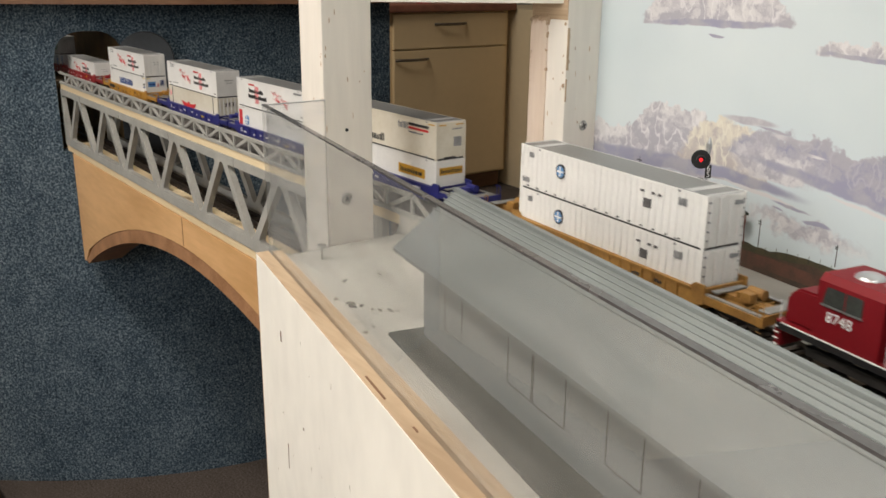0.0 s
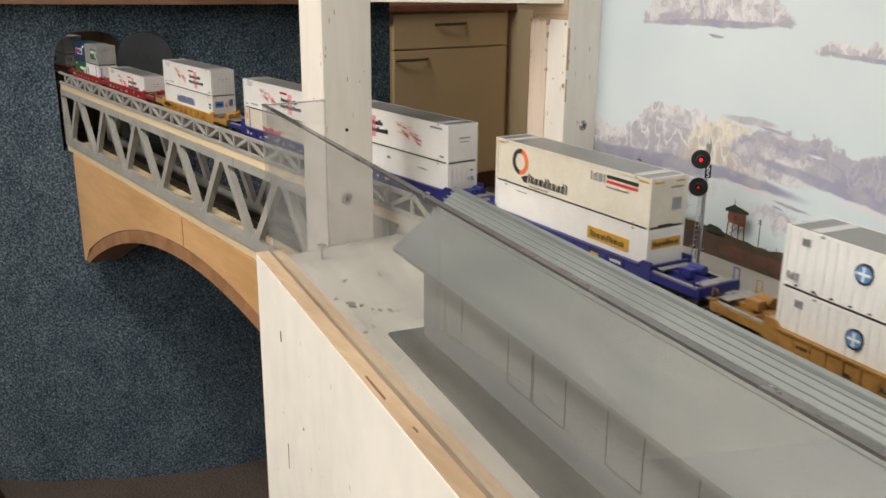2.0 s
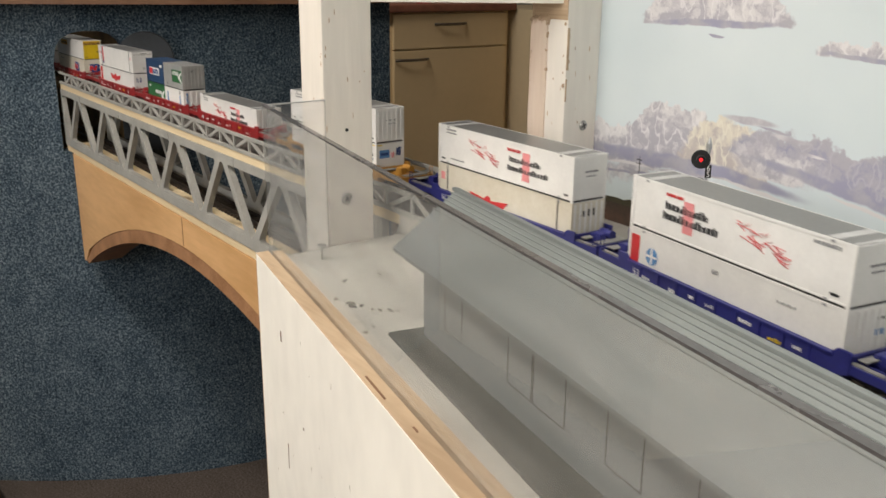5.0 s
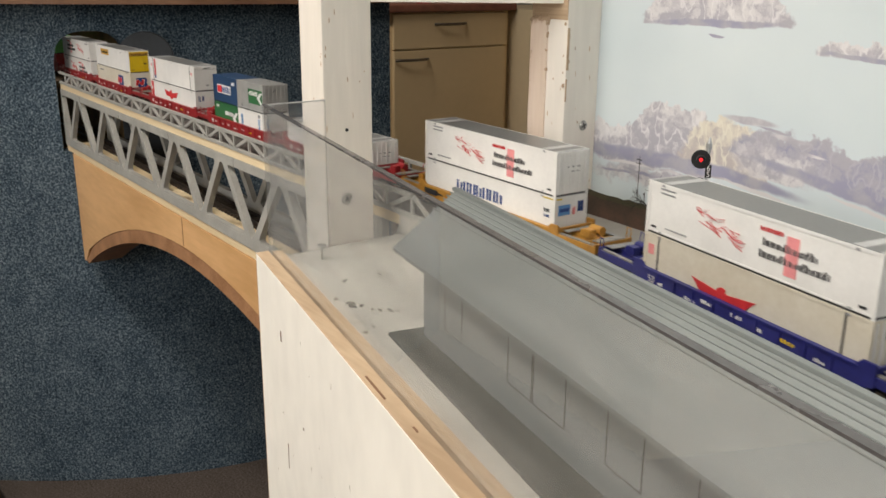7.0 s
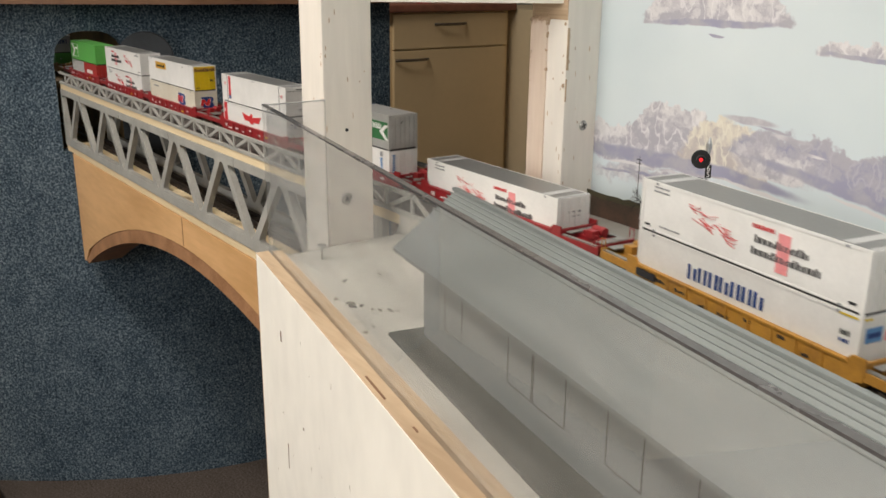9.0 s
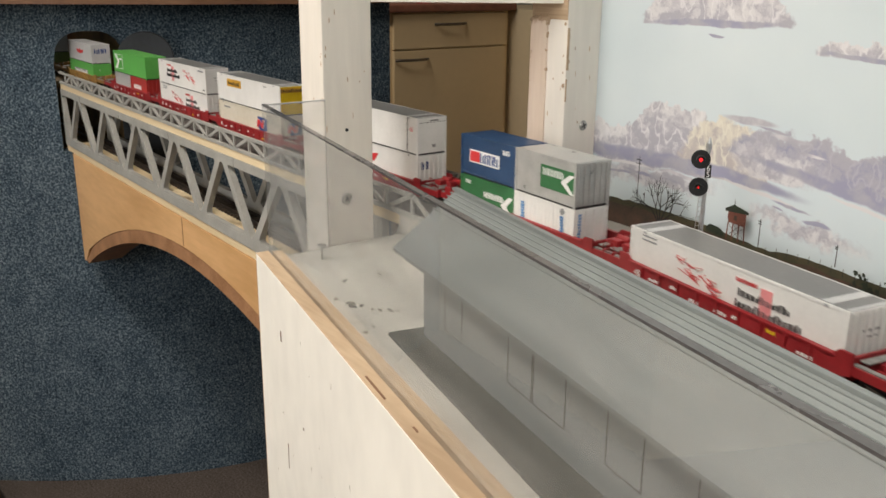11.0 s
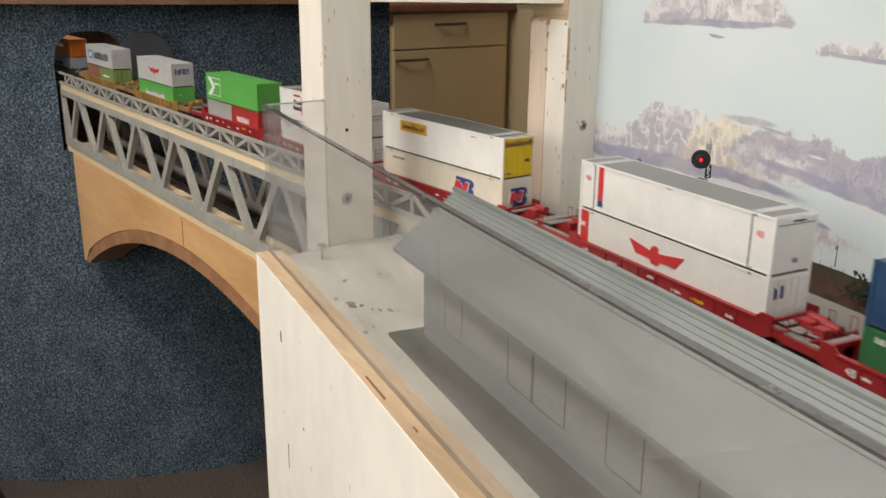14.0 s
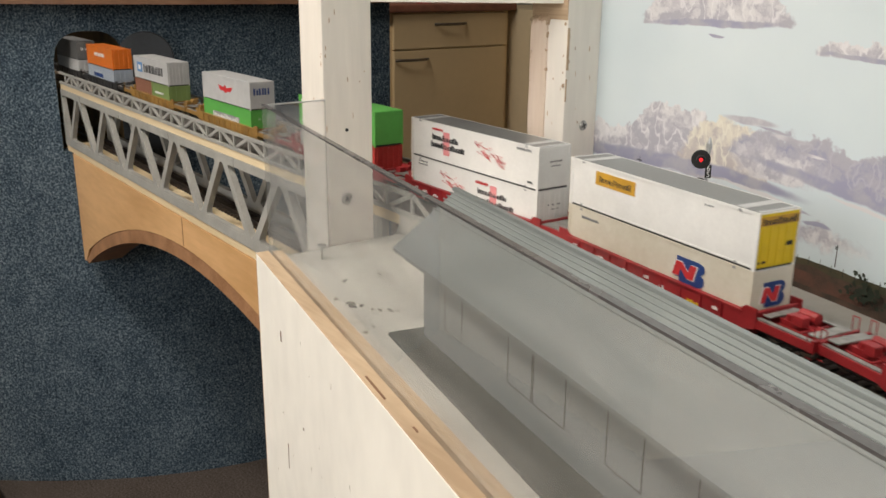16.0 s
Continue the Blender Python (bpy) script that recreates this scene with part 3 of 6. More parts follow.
for y0, y1 in ((YN - 0.0012, YN + 0.0016), (YF - 0.0016, YF + 0.0012)):
    near = y0 < 0.45
    x1 = -0.600 if near else -0.64
    part("parapet_rail", B(BX0, x1, y0, y1, DECK + 0.0170, DECK + 0.0208, 0.0003), GREY_PAINT, bridge)
    part("parapet_rail", B(BX0, -0.5715 if near else -0.64, y0, y1, DECK - 0.0005, DECK + 0.0036, 0.0003), GREY_PAINT, bridge)
    for k in range(28):
        x = NODE - STEP * k
        if x < BX0 or (not near and x > -0.64):
            continue
        part("parapet_post", B(x - 0.0016, x + 0.0016, y0 + 0.0002, y1 - 0.0002, DECK + 0.003, DECK + 0.0175), GREY_PAINT, bridge)
        if k % 2 == 0:
            for sgn in (-1, 1):
                foot = x + sgn * STEP * (0.72 if k == 0 and sgn > 0 else 0.96)
                if foot < BX0 or (not near and foot > -0.63):
                    continue
                part("parapet_brace", beam(bmesh.new(), (foot, DECK + 0.0025), (x + sgn * 0.002, DECK + 0.0185), 0.0037, y0 + 0.0003, y1 - 0.0003), GREY_PAINT, bridge)
                bm = bmesh.new()
                prism(bm, [(foot, DECK + 0.0032), (foot - sgn * 0.0085, DECK + 0.0032), (foot - sgn * 0.006, DECK + 0.0062)], "y", y0 + 0.0003, y1 - 0.0003)
                part("gusset", bm, GREY_PAINT, bridge)
# plywood arch below
def arch_z(x):
    return 0.640 - 0.51 * (x + 1.135) ** 2


xs = [-1.662 + (1.662 - 0.66) * i / 40 for i in range(41)]
bm = bmesh.new()
prism(bm, [(-1.675, 0.681)] + [(-1.675, 0.483), (-1.662, 0.483)] + [(x, arch_z(x)) for x in xs[1:]] + [(-0.655, 0.681)], "y", YN - 0.0008, YN + 0.0082)
arch = part("arch_fascia", bm, ARCHPLY, bridge, "varnished plywood arch with a joint")
# browner band that follows the arch's lower edge
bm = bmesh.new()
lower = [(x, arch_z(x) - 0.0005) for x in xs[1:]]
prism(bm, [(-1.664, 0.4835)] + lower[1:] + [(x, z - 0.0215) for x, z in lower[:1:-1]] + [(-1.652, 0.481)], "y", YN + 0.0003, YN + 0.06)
part("arch_soffit", bm, SOFFIT, bridge, "brown band along the underside of the arch")
part("fascia_joint", B(-1.1465, -1.1445, YN - 0.0012, YN, arch_z(-1.1455) + 0.001, 0.681), SOFFIT, bridge)

# ---- track ----
track = thing("upper_track", "model railway track on brown sleepers along the upper deck", "model track")
for s in (-0.00825, 0.00825):
    part("rail", sweep(bmesh.new(), -4.2, 3.4, 0.04, [(s - 0.0005, RAILTOP - 0.0025), (s + 0.0005, RAILTOP - 0.0025), (s + 0.0005, RAILTOP), (s - 0.0005, RAILTOP)]), RAIL, track)
tie = mesh_of("sleeper", B(-0.0013, 0.0013, -0.011, 0.0145, DECK + 0.0016, DECK + 0.0048), TIE)
for k in range(290):
    x, y, h = on_track(-1.75 + 0.0068 * k)
    ob = new("sleeper", tie)
    ob.parent = track
    ob.matrix_local = Matrix.Translation((x, y, 0)) @ Matrix.Rotation(h, 4, "Z")
# near side widened and darkened to paint in the shade by the wagons
BALLAST = mat("shade_darkened_ballast", (0.1, 0.09, 0.08), 0.9, vary=0.35, scale=300, bump=1.0, bscale=900)
part("ballast", sweep(bmesh.new(), -1.75, 1.9, 0.04, [(-0.033, DECK + 0.0003), (-0.018, DECK + 0.0034), (0.016, DECK + 0.0034), (0.022, DECK + 0.0003)]), BALLAST, track)
low = thing("lower_track", "dark model railway track on the bridge's lower deck", "model track")
for yy in (0.4532, 0.4698):
    part("rail", B(BX0 - 0.3, TX1, yy - 0.0007, yy + 0.0007, 0.6968, 0.7005), DARKRAIL, low)
for i in range(110):
    x = BX0 + 0.0095 * i
    part("sleeper", B(x, x + 0.0035, 0.4475, 0.4755, 0.6925, 0.6972), TIE, low)
# ---- painted backdrop ----
BK0, BK1, BKZ0, BKZ1 = -0.5700, 1.6, DECK - 0.004, 1.5
BK_SIDE = 0.098


def on_backdrop(u, z, proud=0.0):
    x, y = offset_line(u, BK_SIDE - proud, on_scenery)
    return Vector((x, y, z))


def sky_mat():
    """Airbrushed sky with cumulus, mauve bands and small streaks, laid out along the board in metres (u, z)."""
    m = bpy.data.materials.new("painted_sky")
    m.use_nodes = True
    n, l = m.node_tree.nodes, m.node_tree.links
    b = n["Principled BSDF"]
    b.inputs["Roughness"].default_value, b.inputs["Specular IOR Level"].default_value = 0.5, 0.3

    def math_node(op, a, c=None, d=None):
        q = n.new("ShaderNodeMath")
        q.operation = op
        for i, v in enumerate((a, c, d)):
            if isinstance(v, (int, float)):
                q.inputs[i].default_value = v
            elif v is not None:
                l.new(v, q.inputs[i])
        return q.outputs[0]

    def noise_node(src, scale, detail, rough=0.55):
        q = n.new("ShaderNodeTexNoise")
        q.inputs["Scale"].default_value, q.inputs["Detail"].default_value, q.inputs["Roughness"].default_value = scale, detail, rough
        l.new(src, q.inputs[0])
        return q.outputs

    uv = n.new("ShaderNodeUVMap").outputs[0]
    warp1, warp2 = noise_node(uv, 38, 3)[1], noise_node(uv, 150, 4, 0.6)[1]

    def shifted(src, w, amount):
        q, s_ = n.new("ShaderNodeVectorMath"), n.new("ShaderNodeVectorMath")
        q.operation, s_.operation = "SUBTRACT", "MULTIPLY_ADD"
        l.new(w, q.inputs[0])
        q.inputs[1].default_value = (0.5, 0.5, 0.5)
        l.new(q.outputs[0], s_.inputs[0])
        s_.inputs[1].default_value = (amount, amount, 0)
        l.new(src, s_.inputs[2])
        return s_.outputs[0]

    wob = shifted(shifted(uv, warp1, 0.024), warp2, 0.016)
    calm = shifted(uv, warp1, 0.007)
    split = {}
    for key, src in (("wob", wob), ("calm", calm)):
        q = n.new("ShaderNodeSeparateXYZ")
        l.new(src, q.inputs[0])
        split[key] = (q.outputs[0], q.outputs[1])
    puff = noise_node(wob, 95, 5, 0.6)[0]
    veil = noise_node(calm, 60, 4)[0]
    # billow edges: thin pale lines along the contours of tall soft lumps
    tall = n.new("ShaderNodeVectorMath")
    tall.operation = "MULTIPLY"
    l.new(shifted(uv, warp2, 0.006), tall.inputs[0])
    tall.inputs[1].default_value = (1.0, 0.5, 1.0)
    ridge = math_node("ABSOLUTE", math_node("SUBTRACT", noise_node(tall.outputs[0], 75, 2, 0.45)[0], 0.5))
    rm = n.new("ShaderNodeMapRange")
    rm.interpolation_type = "SMOOTHSTEP"
    rm.inputs[1].default_value, rm.inputs[2].default_value, rm.inputs[3].default_value, rm.inputs[4].default_value = 0.0, 0.035, 0.75, 0.0
    l.new(ridge, rm.inputs[0])
    rim = rm.outputs[0]

    def blob(key, cu, cz, ru, rz, base=None, slope=0.0, edge=0.25):
        """Mask of a cloud: an ellipse, cut off below a sloping base line."""
        u, z = split[key]
        du, dz = math_node("DIVIDE", math_node("SUBTRACT", u, cu), ru), None
        tilt = math_node("MULTIPLY", math_node("SUBTRACT", u, cu), slope)
        zz = math_node("SUBTRACT", z, tilt)
        dz = math_node("DIVIDE", math_node("SUBTRACT", zz, cz), rz)
        r = math_node("SQRT", math_node("ADD", math_node("POWER", math_node("ABSOLUTE", du), 2.0), math_node("POWER", math_node("ABSOLUTE", dz), 2.0)))
        mr = n.new("ShaderNodeMapRange")
        mr.interpolation_type = "SMOOTHSTEP"
        mr.inputs[1].default_value, mr.inputs[2].default_value, mr.inputs[3].default_value, mr.inputs[4].default_value = 1.0 - edge, 1.0, 1.0, 0.0
        l.new(r, mr.inputs[0])
        out = mr.outputs[0]
        if base is not None:
            cu_, cz_ = split["calm"]
            zc = math_node("SUBTRACT", cz_, math_node("MULTIPLY", math_node("SUBTRACT", cu_, cu), slope))
            m2 = n.new("ShaderNodeMapRange")
            m2.interpolation_type = "SMOOTHSTEP"
            m2.inputs[1].default_value, m2.inputs[2].default_value = base - 0.0006, base + 0.0008
            l.new(zc, m2.inputs[0])
            out = math_node("MULTIPLY", out, m2.outputs[0])
        return out

    def shade(dark, lite, src, lo, hi, zlo=None, zhi=None):
        """Cloud colour between dark and light by puffs and by height."""
        v = src
        if zlo is not None:
            q = n.new("ShaderNodeMapRange")
            q.inputs[1].default_value, q.inputs[2].default_value = zlo, zhi
            q.inputs[3].default_value, q.inputs[4].default_value = -0.16, 0.16
            l.new(split["wob"][1], q.inputs[0])
            v = math_node("ADD", src, q.outputs[0])
        r = n.new("ShaderNodeValToRGB")
        mid, wide_ = (lo + hi) / 2, max(hi - lo, 0.26) / 2
        r.color_ramp.interpolation = "EASE"
        r.color_ramp.elements[0].position, r.color_ramp.elements[0].color = mid - wide_, (*dark, 1)
        r.color_ramp.elements[1].position, r.color_ramp.elements[1].color = mid + wide_, (*lite, 1)
        l.new(v, r.inputs[0])
        if zlo is None:
            return r.outputs[0]
        mx = n.new("ShaderNodeMix")
        mx.data_type = "RGBA"
        l.new(rim, mx.inputs[0]), l.new(r.outputs[0], mx.inputs[6])
        mx.inputs[7].default_value = (*[min(0.72, c * 1.12) for c in lite], 1)
        return mx.outputs[2]

    sky_tone = n.new("ShaderNodeValToRGB")
    sky_tone.color_ramp.elements[0].position, sky_tone.color_ramp.elements[0].color = 0.35, (0.565, 0.64, 0.672, 1)
    sky_tone.color_ramp.elements[1].position, sky_tone.color_ramp.elements[1].color = 0.7, (0.645, 0.71, 0.73, 1)
    l.new(noise_node(uv, 6, 3)[0], sky_tone.inputs[0])
    col = sky_tone.outputs[0]
    MAUVE, GREYM, PALE, CREAMY = (0.315, 0.315, 0.42), (0.4, 0.39, 0.44), (0.64, 0.63, 0.64), (0.66, 0.62, 0.535)
    layers = [
        ("wob", -0.335, 0.84, 0.06, 0.009, None, 0.0, 0.6, GREYM, PALE, 0.42, 0.6, None),
        ("wob", -0.47, 0.846, 0.085, 0.01, None, 0.05, 0.6, GREYM, PALE, 0.42, 0.6, None),
        ("calm", -0.325, 0.8465, 0.012, 0.0019, None, 0.0, 0.3, MAUVE, GREYM, 0.4, 0.7, None),
        ("calm", -0.355, 0.8485, 0.005, 0.0008, None, 0.0, 0.3, MAUVE, GREYM, 0.4, 0.7, None),
        ("wob", -0.495, 0.868, 0.05, 0.018, 0.852, 0.0, 0.08, GREYM, PALE, 0.475, 0.53, (0.855, 0.885)),
        ("wob", -0.452, 0.876, 0.048, 0.031, 0.856, 0.0, 0.06, GREYM, PALE, 0.54, 0.60, (0.845, 0.915)),
        ("wob", -0.405, 0.872, 0.042, 0.031, 0.857, 0.0, 0.1, (0.47, 0.43, 0.42), CREAMY, 0.46, 0.545, (0.86, 0.91)),
        ("wob", -0.29, 0.868, 0.115, 0.03, 0.868, -0.10, 0.1, MAUVE, GREYM, 0.45, 0.56, (0.86, 0.90)),
        ("wob", -0.262, 0.894, 0.02, 0.012, None, 0.0, 0.6, GREYM, CREAMY, 0.35, 0.55, None),
        ("wob", -0.36, 0.876, 0.045, 0.014, 0.866, 0.0, 0.5, GREYM, PALE, 0.40, 0.62, None),
        ("calm", -0.475, 0.861, 0.11, 0.0075, None, 0.03, 0.4, MAUVE, GREYM, 0.40, 0.66, None),
        ("calm", -0.40, 0.8625, 0.075, 0.0055, None, -0.04, 0.4, MAUVE, GREYM, 0.42, 0.66, None),
        ("calm", -0.31, 0.8715, 0.085, 0.0045, None, -0.11, 0.45, MAUVE, GREYM, 0.40, 0.7, None),
        ("calm", -0.385, 0.9035, 0.027, 0.0035, None, -0.02, 0.4, GREYM, PALE, 0.35, 0.8, None),
        ("calm", -0.352, 0.8965, 0.018, 0.0022, None, -0.03, 0.5, GREYM, PALE, 0.35, 0.8, None),
        ("wob", -0.425, 0.968, 0.068, 0.026, 0.9655, 0.03, 0.08, GREYM, PALE, 0.47, 0.53, (0.962, 0.992)),
        ("calm", -0.425, 0.9665, 0.066, 0.0032, None, 0.03, 0.35, MAUVE, GREYM, 0.36, 0.66, None),
        ("wob", -0.30, 0.953, 0.043, 0.0095, 0.9515, 0.0, 0.12, GREYM, PALE, 0.46, 0.53, (0.95, 0.963)),
        ("calm", -0.305, 0.9525, 0.04, 0.0019, None, -0.03, 0.4, MAUVE, GREYM, 0.36, 0.66, None),
        ("calm", -0.421, 0.9582, 0.0085, 0.0013, None, 0.0, 0.3, MAUVE, GREYM, 0.40, 0.7, None),
    ] + [("calm", cu, cz, ru, 0.0011 + ru * 0.02, None, sl, 0.5, c0, c1, 0.4, 0.6, None) for cu, cz, ru, sl, c0, c1 in (
        (-0.492, 0.853, 0.03, 0.03, PALE, PALE), (-0.47, 0.8475, 0.035, 0.0, MAUVE, GREYM), (-0.505, 0.8445, 0.022, 0.02, MAUVE, GREYM), (-0.44, 0.8535, 0.03, -0.03, PALE, GREYM),
        (-0.365, 0.8995, 0.016, -0.06, MAUVE, GREYM), (-0.335, 0.8885, 0.014, -0.05, GREYM, PALE), (-0.37, 0.8555, 0.04, -0.08, PALE, PALE), (-0.29, 0.8635, 0.035, -0.1, PALE, PALE),
        (-0.27, 0.8755, 0.025, -0.08, GREYM, MAUVE), (-0.345, 0.8525, 0.018, -0.03, MAUVE, GREYM))]
    for key, cu, cz, ru, rz, base, slope, edge, dark, lite, lo, hi, zr in layers:
        c = shade(dark, lite, puff if key == "wob" else veil, lo, hi, *(zr or (None, None)))
        mx = n.new("ShaderNodeMix")
        mx.data_type = "RGBA"
        l.new(blob(key, cu, cz, ru, rz, base, slope, edge), mx.inputs[0])
        l.new(col, mx.inputs[6]), l.new(c, mx.inputs[7])
        col = mx.outputs[2]
    l.new(col, b.inputs["Base Color"])
    return m


SKY = sky_mat()
HILL = mat("painted_brown_hill", (0.085, 0.046, 0.03), 0.7, color2=(0.035, 0.026, 0.018), scale=70)
GRASS = mat("painted_grass", (0.075, 0.062, 0.03), 0.7, color2=(0.035, 0.036, 0.018), scale=60)
DARKPAINT = mat("painted_dark_twigs", (0.018, 0.016, 0.014), 0.7, vary=0.2, scale=50)
REDBRICK = mat("painted_red_tower", (0.17, 0.055, 0.035), 0.7, color2=(0.08, 0.03, 0.02), scale=60)
BUSH = mat("painted_bush", (0.022, 0.035, 0.017), 0.7, color2=(0.01, 0.014, 0.008), scale=70)

backdrop = thing("backdrop_board", "painted sky backdrop board with mauve clouds and a brown hillside", "backdrop", kind="structure")
bm = bmesh.new()
n = 80
rows = []
for i in range(n + 1):
    u = BK0 + (BK1 - BK0) * i / n
    rows.append([bm.verts.new(on_backdrop(u, z, p)) for z, p in ((BKZ0, 0), (BKZ1, 0), (BKZ1, -0.004), (BKZ0, -0.004))])
for a, b in zip(rows, rows[1:]):
    for k in range(4):
        j = (k + 1) % 4
        bm.faces.new((a[k], a[j], b[j], b[k]))
bm.faces.new(rows[0][::-1]), bm.faces.new(rows[-1])
bmesh.ops.recalc_face_normals(bm, faces=bm.faces)
uvl = bm.loops.layers.uv.new("board")
uz = {}
for i, row in enumerate(rows):
    for k, v in enumerate(row):
        uz[v] = (BK0 + (BK1 - BK0) * i / n, (BKZ0, BKZ1, BKZ1, BKZ0)[k])
for fc in bm.faces:
    for lp in fc.loops:
        lp[uvl].uv = uz[lp.vert]
part("sheet", bm, SKY, backdrop)


def painted(name, pts, material, layer, parent=None):
    """A flat painted shape on the backdrop from an outline of (u, z)."""
    bm = bmesh.new()
    vs = [bm.verts.new(on_backdrop(u + 0.0045, z + 0.0008, 0.0003 * layer)) for u, z in pts]
    f = bm.faces.new(vs)
    bmesh.ops.triangulate(bm, faces=[f], ngon_method="EAR_CLIP")
    bmesh.ops.recalc_face_normals(bm, faces=bm.faces)
    return part(name, bm, material, parent or backdrop)


def ragged(u0, u1, zlow, ztop, seed, rough, n=60, flat=True, freq=40):
    """Outline of a cloud: a smooth base and a billowing top; ztop(t) and zlow(t) for t in 0..1."""
    top, bot = [], []
    for i in range(n + 1):
        t = i / n
        u = u0 + (u1 - u0) * t
        w = noise.fractal(Vector((u * freq, seed, 0)), 0.9, 2.1, 4)
        w2 = noise.fractal(Vector((u * freq * 0.7, seed + 9, 0)), 0.9, 2.1, 3)
        k = min(1, 6 * t, 6 * (1 - t))
        top.append((u, ztop(t) + rough * abs(w) * k))
        bot.append((u, zlow(t) + (0.15 if flat else 0.7) * rough * w2 * k))
    return bot + top[::-1]


def bump_top(z0, h, sharp=1.0):
    return lambda t: z0 + h * max(0.0, math.sin(math.pi * t)) ** sharp


def line_z(a, b):
    return lambda t: a + (b - a) * t


# hillside, tower, poles, tree, fence and bush
def hill_z(u):
    pts = [(-0.58, 0.826), (-0.5133, 0.8225), (-0.481, 0.824), (-0.44, 0.8235), (-0.4125, 0.8228), (-0.3875, 0.821), (-0.3625, 0.8192), (-0.342, 0.8225), (-0.32, 0.8235), (-0.302, 0.8228), (-0.2716, 0.8235), (1.6, 0.83)]
    for (a, p), (b, q) in zip(pts, pts[1:]):
        if u <= b:
            return p + (q - p) * (u - a) / (b - a)


us = [-0.574 + 0.006 * i for i in range(120)]
painted("hillside", [(u, DECK - 0.0035) for u in us] + [(u, hill_z(u) + 0.0012 * noise.noise(Vector((u * 150, 1, 0)))) for u in us[::-1]], GRASS, 16)
painted("field", [(u, DECK - 0.003) for u in us] + [(u, hill_z(u) - 0.0045 + 0.002 * noise.noise(Vector((u * 60, 5, 0)))) for u in us[::-1]], HILL, 17)
REDFIELD = mat("painted_red_field", (0.12, 0.05, 0.032), 0.7, color2=(0.055, 0.03, 0.02), scale=90)
painted("field", ragged(-0.40, -0.285, line_z(0.806, 0.806), bump_top(0.811, 0.004, 0.4), 61, 0.004), REDFIELD, 18)
painted("water_tower", [(-0.3945, 0.8393), (-0.3948, 0.8345), (-0.3938, 0.831), (-0.3795, 0.8305), (-0.379, 0.835), (-0.379, 0.8398)], REDBRICK, 20)
for a, b in ((-0.3938, -0.3945), (-0.3895, -0.3898), (-0.3845, -0.3842), (-0.38, -0.379)):
    painted("tower_leg", [(a - 0.0005, 0.8312), (a + 0.0005, 0.8312), (b + 0.0005, 0.8185), (b - 0.0005, 0.8185)], REDBRICK, 20)
for a, b in ((-0.3938, -0.3845), (-0.3845, -0.3938), (-0.3895, -0.38), (-0.38, -0.3895)):
    painted("tower_brace", [(a - 0.0002, 0.83), (a + 0.0002, 0.83), (b + 0.0002, 0.821), (b - 0.0002, 0.821)], DARKPAINT, 19)
painted("tower_roof", [(-0.3968, 0.8385), (-0.3972, 0.8402), (-0.3912, 0.8428), (-0.3898, 0.8445), (-0.3894, 0.8492), (-0.3889, 0.8445), (-0.3872, 0.843), (-0.3772, 0.8418), (-0.3768, 0.84)], BUSH, 21)
painted("tower_window", [(-0.389, 0.837), (-0.389, 0.8335), (-0.3865, 0.8334), (-0.3865, 0.8369)], HILL, 21)
painted("shrub", ragged(-0.413, -0.397, line_z(0.82, 0.8195), bump_top(0.8215, 0.0035, 0.6), 77, 0.003, 30), BUSH, 20)
for u, z0, z1 in ((-0.4812, 0.824, 0.8616), (-0.3668, 0.8205, 0.84), (-0.307, 0.825, 0.8393), (-0.474, 0.824, 0.834)):
    h = (z1 - z0)
    painted("telegraph_pole", [(u - 0.0004, z0), (u + 0.0004, z0), (u + 0.0003, z1), (u - 0.0003, z1)], DARKPAINT, 20)
    for k in (0.06, 0.14):
        painted("pole_arm", [(u - 0.075 * h, z1 - k * h), (u + 0.075 * h, z1 - k * h - 0.0002), (u + 0.075 * h, z1 - k * h - 0.0009), (u - 0.075 * h, z1 - k * h - 0.0007)], DARKPAINT, 22)
for i in range(16):
    u = -0.36 + 0.0085 * i
    painted("fence_post", [(u - 0.00025, hill_z(u) - 0.002), (u + 0.00025, hill_z(u) - 0.002), (u + 0.0002, hill_z(u) + 0.0022 + 0.001 * (i % 3)), (u - 0.0002, hill_z(u) + 0.0022)], DARKPAINT, 21)
rng = random.Random(8)


def twig(u, z, ang, ln, w, depth):
    """Branches of the bare tree that is painted on the backdrop."""
    u2, z2 = u + ln * math.cos(ang), z + ln * math.sin(ang)
    nx, nz = -math.sin(ang) * w / 2, math.cos(ang) * w / 2
    painted("branch", [(u - nx, z - nz), (u2 - nx * 0.6, z2 - nz * 0.6), (u2 + nx * 0.6, z2 + nz * 0.6), (u + nx, z + nz)], DARKPAINT, 23)
    if depth:
        for k in range(3 if depth > 1 else 2):
            twig(u2, z2, ang + rng.uniform(-0.85, 0.85), ln * rng.uniform(0.6, 0.85), w * 0.6, depth - 1)


for a in (1.2, 1.57, 1.9, 2.25, 0.8):
    twig(-0.4565, 0.8125, a, 0.0135, 0.0015, 3)
for k in range(80):
    u, z, r = -0.283 + rng.gauss(0, 0.0062), 0.811 + abs(rng.gauss(0, 0.0075)), rng.uniform(0.0007, 0.0021)
    painted("bush_clump", [(u + r * rng.uniform(0.35, 1.3) * math.cos(2 * math.pi * i / 9), z + r * rng.uniform(0.6, 1.2) * math.sin(2 * math.pi * i / 9)) for i in range(9)], BUSH, 24 + k % 9)

# ---- block signal ----
sg = thing("block_signal", "silver block signal mast with two black heads, red lamp lit", "model signal", m=Matrix.Translation((-0.3653, 0.4831, 0)) @ Matrix.Rotation(radians(-12), 4, "Z"))
